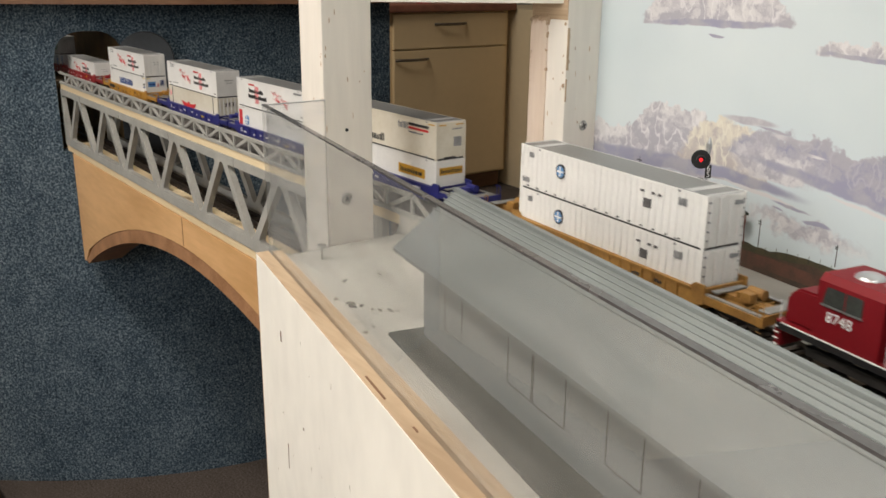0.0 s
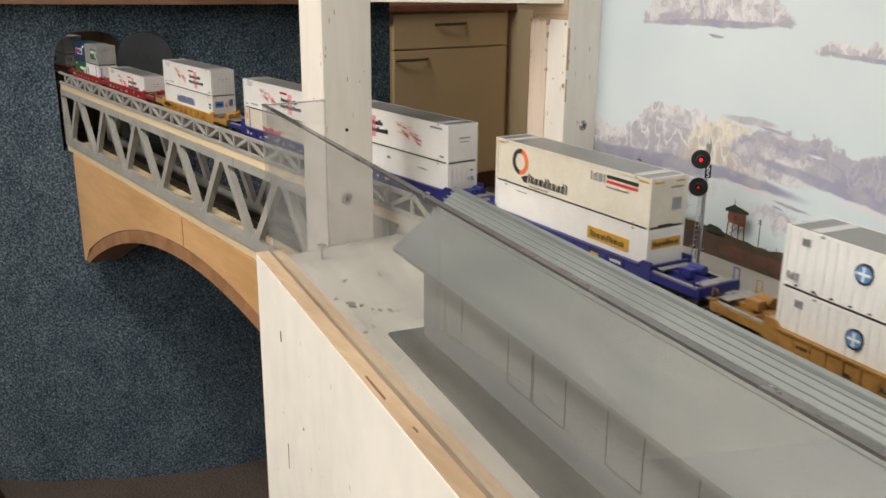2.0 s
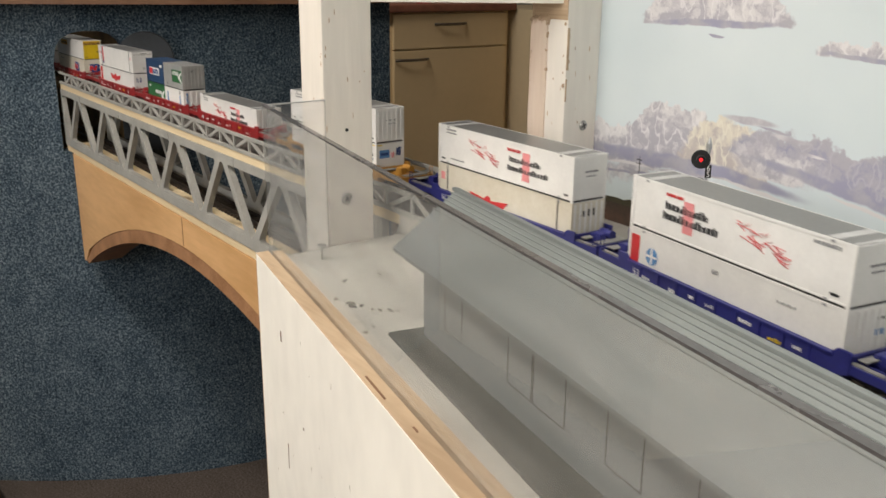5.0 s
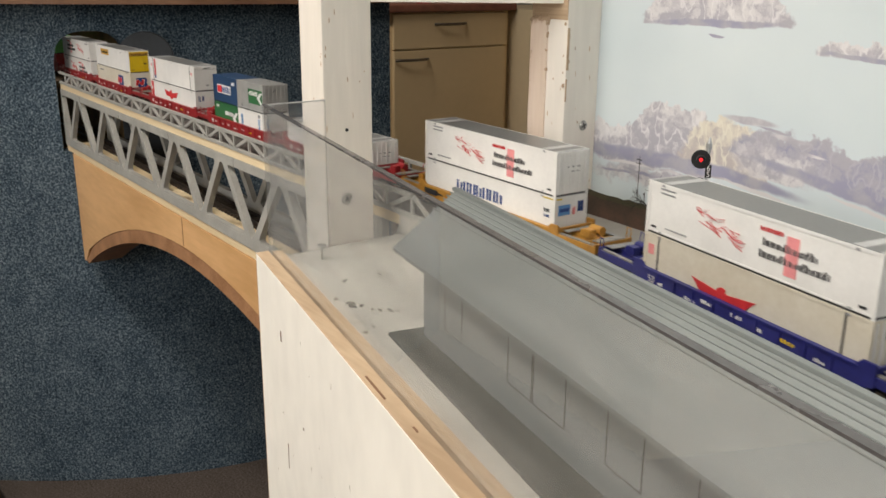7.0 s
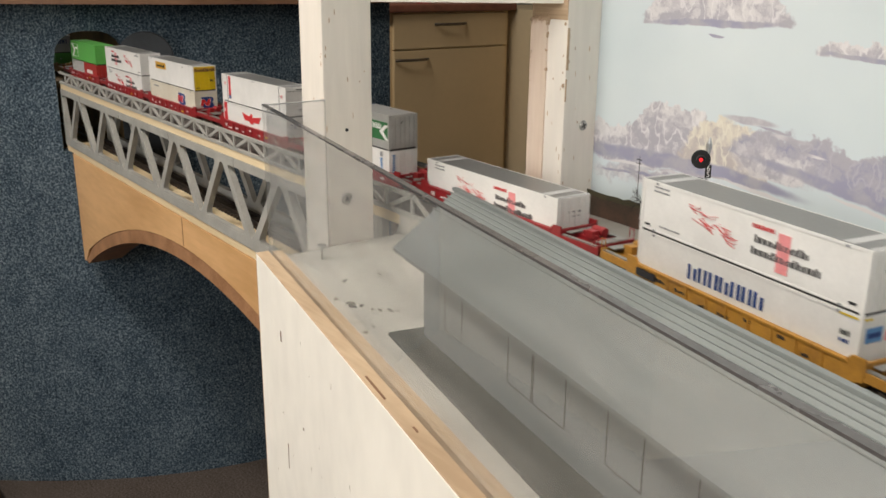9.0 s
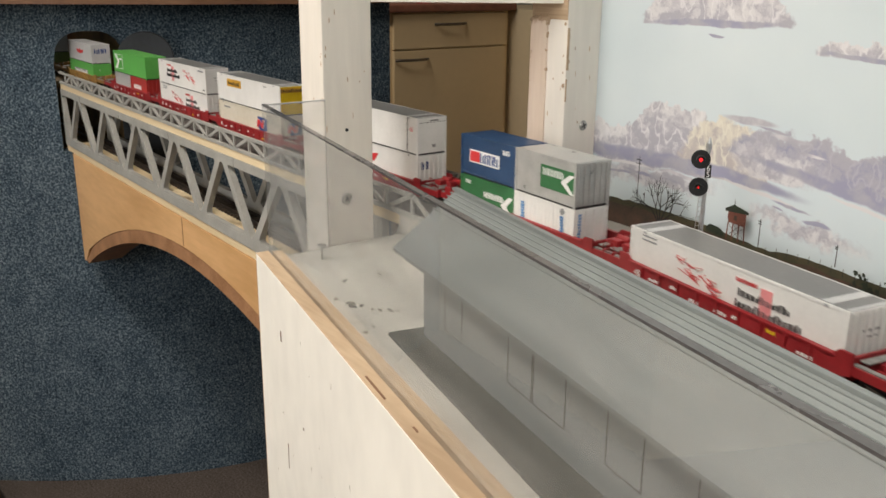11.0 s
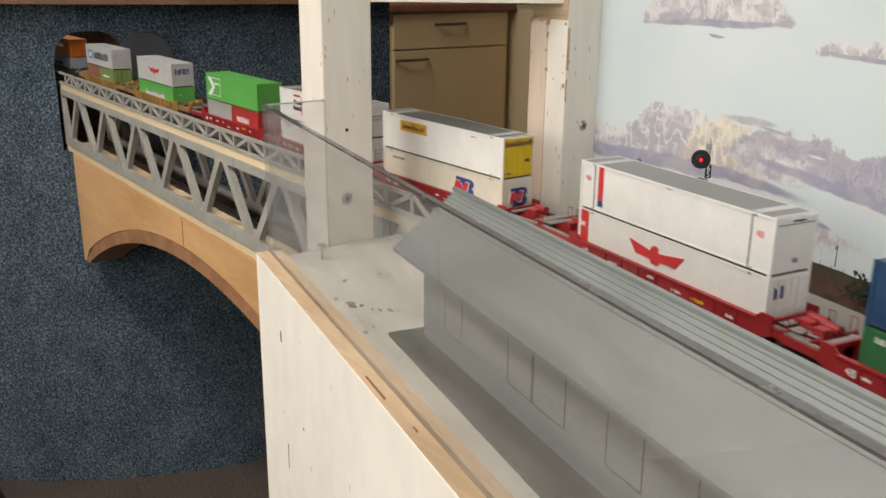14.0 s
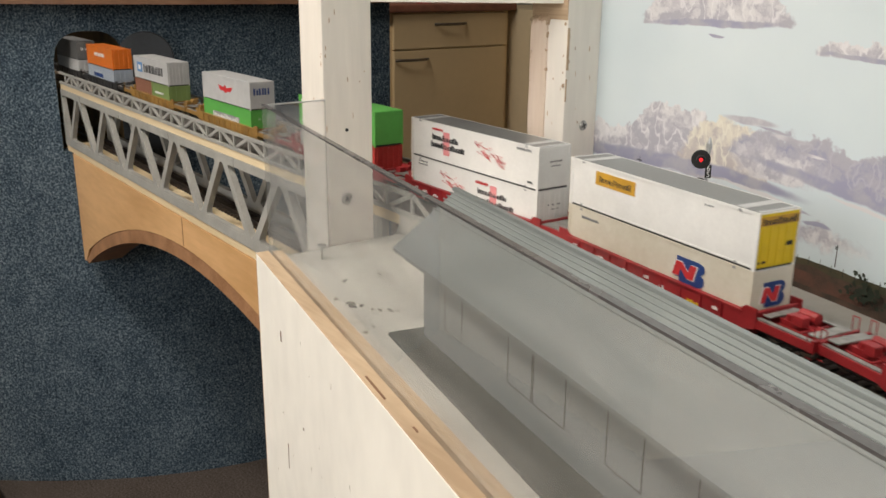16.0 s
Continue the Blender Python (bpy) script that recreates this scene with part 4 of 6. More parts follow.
bm = rod(bmesh.new(), (0, 0, DECK), (0, 0, 0.892), 0.0012, 12)
rod(bm, (0, 0, 0.892), (0, 0, 0.897), 0.0006, 8)
part("mast", bm, ALU, sg)
part("finial", rod(rod(bmesh.new(), (0, 0, 0.8905), (0, 0, 0.8945), 0.0019, 14), (0, 0, 0.8945), (0, 0, 0.8985), 0.0017, 14, 0.0005), ALU, sg)
part("mast_base", B(-0.003, 0.003, -0.003, 0.003, DECK, DECK + 0.004, 0.0004), ALU, sg)
LAMP_RED = glow_mat("red_signal_lamp", (1.0, 0.02, 0.03), 1.6)
LAMP_DIM = glow_mat("dim_red_lamp", (1.0, 0.03, 0.03), 1.0)
for z, r, lamp in ((0.8840, 0.0011, LAMP_RED), (0.8655, 0.0006, LAMP_DIM)):
    fy = Matrix.Translation((-0.0018, -0.0043, z)) @ Matrix.Rotation(radians(52), 4, "Z")
    bm = rod(bmesh.new(), fy @ Vector((0, 0.001, 0)), fy @ Vector((0, -0.0006, 0)), 0.0062, 28)
    hd = part("head", bm, BLACK, sg, "round black target board")
    part("lamp_box", box(bmesh.new(), -0.0034, 0.0034, 0.001, 0.0068, -0.0042, 0.0042, 0.0006, fy), BLACK, hd)
    part("lamp", rod(bmesh.new(), fy @ Vector((0, -0.0005, -0.0002)), fy @ Vector((0, -0.0012, -0.0002)), r, 14), lamp, hd, "glowing red lamp")
    bm = bmesh.new()
    for k in range(9):
        a0, a1 = math.pi * k / 9, math.pi * (k + 1) / 9
        q = [(0.0026 * math.cos(a0), 0.0026 * math.sin(a0)), (0.0026 * math.cos(a1), 0.0026 * math.sin(a1)), (0.003 * math.cos(a1), 0.003 * math.sin(a1)), (0.003 * math.cos(a0), 0.003 * math.sin(a0))]
        prism(bm, q, "y", -0.0052, -0.0005, fy)
    part("hood", bm, BLACK, hd)
    part("bracket", B(-0.0022, 0.0005, -0.002, 0.0008, z - 0.0006, z + 0.0006), ALU, hd)
WHITE_MARK = mat("white_marking", (0.75, 0.75, 0.74), 0.5, vary=0.05, scale=100)
pm = Matrix.Translation((0.0026, -0.0012, 0.8765)) @ Matrix.Rotation(radians(52), 4, "Z")
pb = part("number_plate", box(bmesh.new(), -0.0019, 0.0019, -0.0003, 0.0003, -0.0043, 0.0043, 0, pm), BLACK, sg)
for ch, dz in (("6", 0.0021), ("5", -0.0020)):
    text_mesh("numeral", ch, 0.0052, WHITE_MARK, pb, pm @ Matrix.Translation((0, -0.0005, dz)) @ Matrix.Rotation(radians(90), 4, "X"))
bm = bmesh.new()
for s in (-0.0016, 0.0016):
    rod(bm, (-0.0055, s, DECK + 0.012), (-0.0035, s, 0.862), 0.00025, 6)
for k in range(14):
    z = DECK + 0.015 + k * 0.0033
    x = -0.0055 + 0.002 * (z - DECK - 0.012) / 0.047
    rod(bm, (x, -0.0016, z), (x, 0.0016, z), 0.0002, 5)
rod(bm, (-0.0035, 0.0016, 0.861), (0, 0, 0.861), 0.0003, 6), rod(bm, (-0.0055, 0, DECK + 0.013), (0, 0, DECK + 0.013), 0.0003, 6)
part("ladder", bm, ALU, sg)
bm = bmesh.new()
for z in (DECK + 0.014, DECK + 0.02):
    for a, b in (((-0.007, -0.003), (0.001, -0.004)), ((0.001, -0.004), (0.002, 0.002)), ((-0.007, -0.003), (-0.007, 0.002))):
        rod(bm, (*a, z), (*b, z), 0.0002, 5)
part("guard_rail", bm, ALU, sg)

# ---- cabinets beyond ----
CX = -3.28
BRONZE = mat("dark_bronze", (0.16, 0.13, 0.1), 0.4, 0.8, vary=0.2, scale=60)
cab = thing("drawer_cabinet", "cream laminate base cabinet with dark bow handles", "cabinet")
part("body", B(CX - 0.55, CX - 0.02, 2.12, 2.79, 0.08, 0.829), CREAM, cab)
part("toe_kick", B(CX - 0.5, CX - 0.06, 2.12, 2.79, 0.0, 0.08), BROWNWOOD, cab)
for z0, z1, hy, hz, hl in ((0.676, 0.822, 2.44, 0.778, 0.17), (0.09, 0.670, 2.235, 0.632, 0.17)):
    d = part("front", B(CX - 0.02, CX, 2.146, 2.765, z0, z1, 0.003), CREAM, cab)
    bm = bmesh.new()
    for k in range(10):
        a, b = k / 10, (k + 1) / 10
        f = lambda t: (CX + 0.004 + 0.024 * math.sin(math.pi * t) ** 0.6, hy - hl / 2 + hl * t, hz)
        rod(bm, f(a), f(b), 0.006, 8)
    part("handle", bm, BRONZE, d, "dark metal bow handle")
wt = thing("worktop", "red-brown worktop with a rounded front edge", "worktop")
part("slab", B(CX - 0.58, CX + 0.02, 2.10, 2.81, 0.83, 0.863, 0.008), WORKTOP, wt)
cab2 = thing("side_cabinet", "pale cream cabinet side panel", "cabinet")
part("body", B(CX - 0.4, -2.55, 2.815, 3.3, 0.0, 0.835, 0.003), CREAM2, cab2)
part("back_panel", B(CX - 0.58, CX - 0.56, 1.3, 2.1, 0.0, 1.6), CREAM2, cab2)
jar = thing("red_jar", "small red jar on the worktop", "jar")
bm = bmesh.new()
rod(bm, (CX - 0.1, 2.37, 0.863), (CX - 0.1, 2.37, 0.92), 0.035, 20, 0.03)
part("jar_body", bm, mat("red_glaze", (0.3, 0.02, 0.02), 0.3), jar)

blk = thing("wooden_block", "orange-brown wooden block on the floor beside the carpet wall", "block")
part("timber", B(-1.80, -1.735, 0.05, 0.217, 0.0, 0.035, 0.002), mat("orange_brown_wood", (0.42, 0.2, 0.06), 0.5, vary=0.15, scale=20), blk)
# ---- train ----
C_WHITE = mat("container_white", (0.74, 0.73, 0.71), 0.45, vary=0.05, scale=50)
C_CREAM = mat("container_cream", (0.66, 0.62, 0.53), 0.5, color2=(0.58, 0.53, 0.43), scale=40)
C_ROOF = mat("container_roof_grey", (0.17, 0.17, 0.165), 0.36, vary=0.12, scale=45)
C_SILVER = mat("container_silver", (0.45, 0.45, 0.44), 0.3, 0.3, vary=0.1, scale=60)
C_LGREY = mat("container_light_grey", (0.48, 0.48, 0.48), 0.5, vary=0.07, scale=60)
C_NAVY = mat("container_navy", (0.02, 0.055, 0.13), 0.4, vary=0.12, scale=60)
C_GREEN = mat("container_dark_green", (0.03, 0.14, 0.05), 0.45, vary=0.12, scale=60)
C_LIME = mat("container_bright_green", (0.11, 0.4, 0.08), 0.45, vary=0.08, scale=60)
C_OLIVE = mat("container_olive_green", (0.19, 0.27, 0.09), 0.5, vary=0.1, scale=60)
C_BROWN = mat("container_brown", (0.24, 0.1, 0.06), 0.5, vary=0.1, scale=60)
C_RED = mat("container_red", (0.4, 0.035, 0.03), 0.45, vary=0.1, scale=60)
C_ORANGE = mat("container_orange", (0.68, 0.17, 0.02), 0.45, vary=0.08, scale=60)
C_BLUEGREY = mat("container_blue_grey", (0.33, 0.37, 0.42), 0.5, vary=0.08, scale=60)
C_DKGREY = mat("container_dark_grey", (0.15, 0.15, 0.15), 0.5, vary=0.1, scale=60)
SEAM = mat("seam_grey", (0.13, 0.12, 0.11), 0.6, vary=0.2, scale=80)
M_BLACK = mat("marking_black", (0.025, 0.025, 0.028), 0.5, vary=0.1, scale=100)
M_INK = mat("marking_ink", (0.1, 0.095, 0.097), 0.5, vary=0.3, scale=300)
M_GREY = mat("marking_grey", (0.28, 0.28, 0.29), 0.5, vary=0.15, scale=200)
M_PINK = mat("marking_pink", (0.74, 0.27, 0.28), 0.5, vary=0.08, scale=100)
M_RED = mat("marking_red", (0.56, 0.03, 0.035), 0.5, vary=0.08, scale=100)
M_BLUE = mat("marking_blue", (0.015, 0.05, 0.2), 0.5, vary=0.08, scale=100)
M_LBLUE = mat("marking_light_blue", (0.1, 0.25, 0.5), 0.5, vary=0.08, scale=100)
M_YELLOW = mat("marking_yellow", (0.68, 0.48, 0.01), 0.5, vary=0.06, scale=100)
M_GOLD = mat("marking_gold", (0.55, 0.3, 0.03), 0.5, vary=0.1, scale=100)
M_ORANGE = mat("marking_orange", (0.72, 0.16, 0.04), 0.5, vary=0.08, scale=100)
CAR_BLUE = mat("car_blue", (0.022, 0.025, 0.17), 0.4, vary=0.15, scale=60)
CAR_YELLOW = mat("car_yellow", (0.5, 0.25, 0.035), 0.5, color2=(0.33, 0.16, 0.03), scale=60)
CAR_OCHRE = mat("car_ochre", (0.36, 0.185, 0.04), 0.6, color2=(0.2, 0.1, 0.025), scale=60)
CAR_TAN = mat("car_tan", (0.36, 0.2, 0.05), 0.55, color2=(0.2, 0.11, 0.03), scale=60)
CAR_RED = mat("car_red", (0.29, 0.016, 0.02), 0.42, vary=0.15, scale=60)
CAR_BLACK = mat("car_black", (0.03, 0.03, 0.03), 0.5, vary=0.2, scale=60)
GRATE = mat("walkway_grey", (0.27, 0.265, 0.25), 0.5, 0.3, vary=0.2, scale=200)
LOCO_RED = mat("loco_red", (0.18, 0.006, 0.011), 0.5, vary=0.08, scale=40, spec=0.25)
GLASSY = mat("dark_window_glass", (0.05, 0.055, 0.05), 0.1, vary=0.3, scale=60)

CW = 0.0297
H96, H86 = 0.0316, 0.0283
MOVING = []      # (object, length along the train, height of its base)


class Face:
    """Flat markings on the near side, or on the end that leads, of a container."""

    def __init__(self, parent, L, H):
        self.p, self.L, self.H = parent, L, H

    def poly(self, face, pts, material, lift=0.0, name="marking"):
        bm = bmesh.new()
        if face == "side":
            prism(bm, [(-self.L / 2 + x * self.L, z * self.H) for x, z in pts], "y", -CW / 2 - 0.00042 - lift, -CW / 2 + 0.0002)
        else:
            prism(bm, [(-CW / 2 + x * CW, z * self.H) for x, z in pts], "x", self.L / 2 - 0.0002, self.L / 2 + 0.00042 + lift)
        return part(name, bm, material, self.p)

    def rect(self, face, x0, x1, z0, z1, material, lift=0.0, name="marking"):
        return self.poly(face, [(x0, z0), (x1, z0), (x1, z1), (x0, z1)], material, lift, name)

    def bars(self, face, x0, x1, z0, z1, n, material, lift=0.0001, seed=0):
        """A row of plain blocks as high and wide as a line of writing."""
        r = random.Random(seed + n)
        bm = bmesh.new()
        x = x0
        w = (x1 - x0) / n
        for k in range(n):
            q = w * r.uniform(0.78, 0.88)
            h = z0 + (z1 - z0) * (r.uniform(0.66, 0.76) if n > 7 and k % 4 else 1.0)
            stem = q * 0.31
            rows = [(x, z0, x + stem, h), (x + q - stem, z0, x + q, h if k % 3 else z0 + (h - z0) * 0.8)]
            for a0, c0, a1, c1 in rows:
                pts = [(a0, c0), (a1, c0), (a1, c1), (a0, c1)]
                if face == "side":
                    prism(bm, [(-self.L / 2 + a * self.L, c * self.H) for a, c in pts], "y", -CW / 2 - 0.0004 - lift, -CW / 2 + 0.0002)
                else:
                    prism(bm, [(-CW / 2 + a * CW, c * self.H) for a, c in pts], "x", self.L / 2 - 0.0002, self.L / 2 + 0.0004 + lift)
            x += w
        return part("lettering", bm, material, self.p)

    def disc(self, face, cx, cz, r, material, lift=0.0, seg=20, inner=0.0, a0=0.0, a1=360.0):
        k = self.L if face == "side" else CW
        out = [(cx + r / k * math.cos(radians(a0 + (a1 - a0) * i / seg)), cz + r / self.H * math.sin(radians(a0 + (a1 - a0) * i / seg))) for i in range(seg + 1)]
        if inner:
            out += [(cx + inner / k * math.cos(radians(a0 + (a1 - a0) * i / seg)), cz + inner / self.H * math.sin(radians(a0 + (a1 - a0) * i / seg))) for i in range(seg, -1, -1)]
        else:
            out = out[:-1]
        return self.poly(face, out, material, lift, "emblem")


def container(label, L, H, body, roof=None, ribs=0, end=None, door_ribs=5, posts=None):
    """A freight container: body, roof panel, leading end, corner posts and castings; x forward, base at z 0."""
    c = thing("shipping_container", label, "container", "containers of the train")
    part("body", B(-L / 2, L / 2, -CW / 2, CW / 2, 0.0008, H - 0.0004, 0.0003), body, c)
    part("roof", B(-L / 2 + 0.0012, L / 2 - 0.0012, -CW / 2 + 0.0009, CW / 2 - 0.0009, H - 0.0008, H), roof or body, c, "grey roof panel")
    # recessed black panel darkens the gap between stacked containers, in place of shade
    part("underside", B(-L / 2 + 0.0008, L / 2 - 0.0008, -CW / 2 + 0.0007, CW / 2 - 0.0007, -0.0007, 0.001), CAR_BLACK, c, "black underside panel that also paints the shade in the stacking gap")
    if roof is C_ROOF and L > 0.1:
        for sx in (-1, 1):
            x = sx * L * 0.41
            part("roof_strip", B(x - 0.0032, x + 0.0032, -CW / 2 + 0.001, CW / 2 - 0.001, H - 0.0004, H + 0.0002), C_LGREY, c)
            part("roof_strip", B(*sorted((sx * (L / 2 - 0.0006), sx * (L / 2 - 0.003))), -CW / 2 + 0.001, CW / 2 - 0.001, H - 0.0004, H + 0.0002), C_LGREY, c)
    for s in (-1, 1):
        part("side_rail", B(-L / 2, L / 2, s * CW / 2 - 0.0004, s * CW / 2 + 0.0004, 0.0007, 0.0016), posts or body, c)
        part("side_rail", B(-L / 2, L / 2, s * CW / 2 - 0.0004, s * CW / 2 + 0.0004, H - 0.0016, H - 0.0001), posts or body, c)
    hb = min(L / 2, 0.07 if L > 0.15 else L / 2)
    for sx in (-1, 1):
        for sy in (-1, 1):
            x = sx * (L / 2 - 0.001)
            part("corner_post", B(x - 0.0012, x + 0.0012, sy * CW / 2 - 0.0009 + (0.0004 if sy < 0 else 0), sy * CW / 2 + 0.0005 - (0 if sy > 0 else 0.0), -0.0008, H), posts or body, c)
            if L > 0.15:
                for z in (0.0004, H - 0.0019):
                    part("corner_casting", B(sx * hb - 0.0011, sx * hb + 0.0011, sy * CW / 2 - 0.0006, sy * CW / 2 + 0.0006, z, z + 0.0013), M_GREY, c)
    if ribs:
        n = ribs
        w = (L - 0.008) / n * 0.32
        rib = mesh_of("side_rib", prism(bmesh.new(), [(-w, -0.0002), (-w * 0.6, 0.0005), (w * 0.6, 0.0005), (w, -0.0002)], "z", 0.0012, H - 0.0016), body)
        for k in range(n):
            x = -L / 2 + 0.004 + (L - 0.008) * (k + 0.5) / n
            for s in (-1, 1):
                ob = new("side_rib", rib)
                ob.parent = c
                ob.matrix_local = Matrix.Translation((x, s * CW / 2, 0)) @ Matrix.Rotation(0 if s > 0 else math.pi, 4, "Z")
    if door_ribs:
        for k in range(door_ribs):
            y = -CW / 2 + CW * (k + 0.5) / door_ribs
            part("end_rib", B(L / 2 - 0.0002, L / 2 + 0.0009, y - CW * 0.2 / door_ribs, y + CW * 0.2 / door_ribs, 0.0015, H - 0.0018), end or body, c)
    if end and end is not body:
        part("end_panel", B(L / 2 - 0.0003, L / 2 + 0.0002, -CW / 2 + 0.0006, CW / 2 - 0.0006, 0.0008, H - 0.001), end, c)
    return c, Face(c, L, H)


def freight_marks(f, wide=True):
    """Pink band, dark lines and a red running emblem, as on the intermodal containers."""
    f.rect("side", 0.665, 0.713, 0.14, 0.80, M_PINK)
    f.bars("side", 0.57, 0.79, 0.52, 0.65, 10, M_INK, 0.0002, 1)
    f.bars("side", 0.56, 0.84, 0.31, 0.44, 13, M_INK, 0.0002, 2)
    f.bars("side", 0.555, 0.65, 0.76, 0.83, 6, M_RED, 0.0001, 3)
    scribble(f, 0.25, 0.52)
    f.bars("side", 0.07, 0.15, 0.88, 0.91, 6, M_GREY, 0.0001, 4), f.bars("side", 0.07, 0.15, 0.80, 0.83, 6, M_GREY, 0.0001, 5)
    f.bars("side", 0.11, 0.22, 0.14, 0.17, 6, M_GREY, 0.0001, 6)
    f.rect("side", 0.03, 0.055, 0.1, 0.14, M_BLACK), f.rect("side", 0.945, 0.97, 0.1, 0.14, M_BLACK)
    f.bars("end", 0.35, 0.75, 0.62, 0.66, 5, M_GREY, 0.0001, 7), f.bars("end", 0.4, 0.7, 0.52, 0.55, 4, M_GREY, 0.0001, 8)


def down_bars(f, face, x0, x1, z0, z1, n):
    """Blue blocks one below another, as high as a column of writing."""
    r = random.Random(n)
    h = (z1 - z0) / n
    for k in range(n):
        f.rect(face, x0 + (x1 - x0) * r.uniform(0, 0.25), x1 - (x1 - x0) * r.uniform(0, 0.25), z0 + h * k, z0 + h * (k + 0.72), M_LBLUE, 0.0006, "lettering")


def scribble(f, x0, x1):
    """Thin red lines of the running emblem."""
    r = random.Random(5)
    bm = bmesh.new()
    w = x1 - x0
    for k in range(38):
        a = r.uniform(0.0, 0.82)
        z = 0.70 - 0.36 * a + r.uniform(-0.13, 0.10)
        dx, dz = w * r.uniform(0.08, 0.2), r.choice((-0.10, -0.06, -0.02, 0.05))
        p0 = (-f.L / 2 + (x0 + w * a) * f.L, z * f.H)
        beam(bm, p0, (p0[0] + dx * f.L, p0[1] + dz * f.H), 0.00013, -CW / 2 - 0.0005, -CW / 2 + 0.0002)
    part("emblem", bm, M_RED, f.p)


def eagle(f, face, cx, cz, w, h):
    """A plain bird-like shape with spread wings."""
    p = [(-1, 0.75), (-0.2, 0.35), (-0.17, 0.62), (-0.05, 0.9), (0.1, 0.75), (0.08, 0.4), (0.2, 0.35), (1, 0.75), (0.72, -0.35), (0.2, -0.4), (0.1, -0.75), (-0.1, -0.75), (-0.2, -0.4), (-0.72, -0.35)]
    f.poly(face, [(cx + x * w / 2, cz + z * h / 2) for x, z in p], M_RED, 0.0001, "emblem")


def letter_b(f, face, x, z, w, h):
    """Two-colour block emblem."""
    def shape(pts, material, lift, grow=0.0):
        cx, cz = sum(p[0] for p in pts) / len(pts), sum(p[1] for p in pts) / len(pts)
        f.poly(face, [(x + w * (a + (a - cx) * grow), z + h * (b + (b - cz) * grow)) for a, b in pts], material, lift, "emblem")

    shape([(0.1, 1.0), (0.8, 1.0), (0.95, 0.92), (1.0, 0.78), (0.97, 0.62), (0.88, 0.52), (0.98, 0.42), (1.0, 0.2), (0.93, 0.06), (0.8, 0.0), (0.22, 0.0), (0.22, 0.16), (0.1, 0.16)], M_BLUE, 0.0)
    zig = [(0.0, 0.22), (0.1, 0.8), (0.3, 0.8), (0.5, 0.48), (0.57, 0.8), (0.76, 0.8), (0.66, 0.22), (0.46, 0.22), (0.26, 0.54), (0.2, 0.22)]
    shape(zig, WHITE_MARK, 0.0002, 0.1)
    shape(zig, M_RED, 0.0004)


def put(ob, s, z):
    MOVING.append((ob, s, z))


def stack(s, bottom, top, hb):
    put(bottom[0], s, BASE)
    put(top[0], s, BASE + hb + 0.0008)


def truck(car, x):
    """A bogie with its side frames, two axles and four wheels."""
    t = part("truck", B(x - 0.013, x + 0.013, -0.0035, 0.0035, -0.0004, 0.003, 0.0004), RUSTBLACK, car)
    zr = RAILTOP - CAR_BASE
    for s in (-1, 1):
        part("side_frame", prism(bmesh.new(), [(x - 0.0165, zr + 0.004), (x - 0.012, zr + 0.0075), (x + 0.012, zr + 0.0075), (x + 0.0165, zr + 0.004), (x + 0.006, zr + 0.003), (x - 0.006, zr + 0.003)], "y", s * 0.0112 - 0.001, s * 0.0112 + 0.001), RUSTBLACK, t)
        for dx in (-0.0105, 0.0105):
            part("wheel", rod(bmesh.new(), (x + dx, s * 0.0078, zr + 0.0048), (x + dx, s * 0.0095, zr + 0.0048), 0.0048, 18), RAIL, t)
    return t


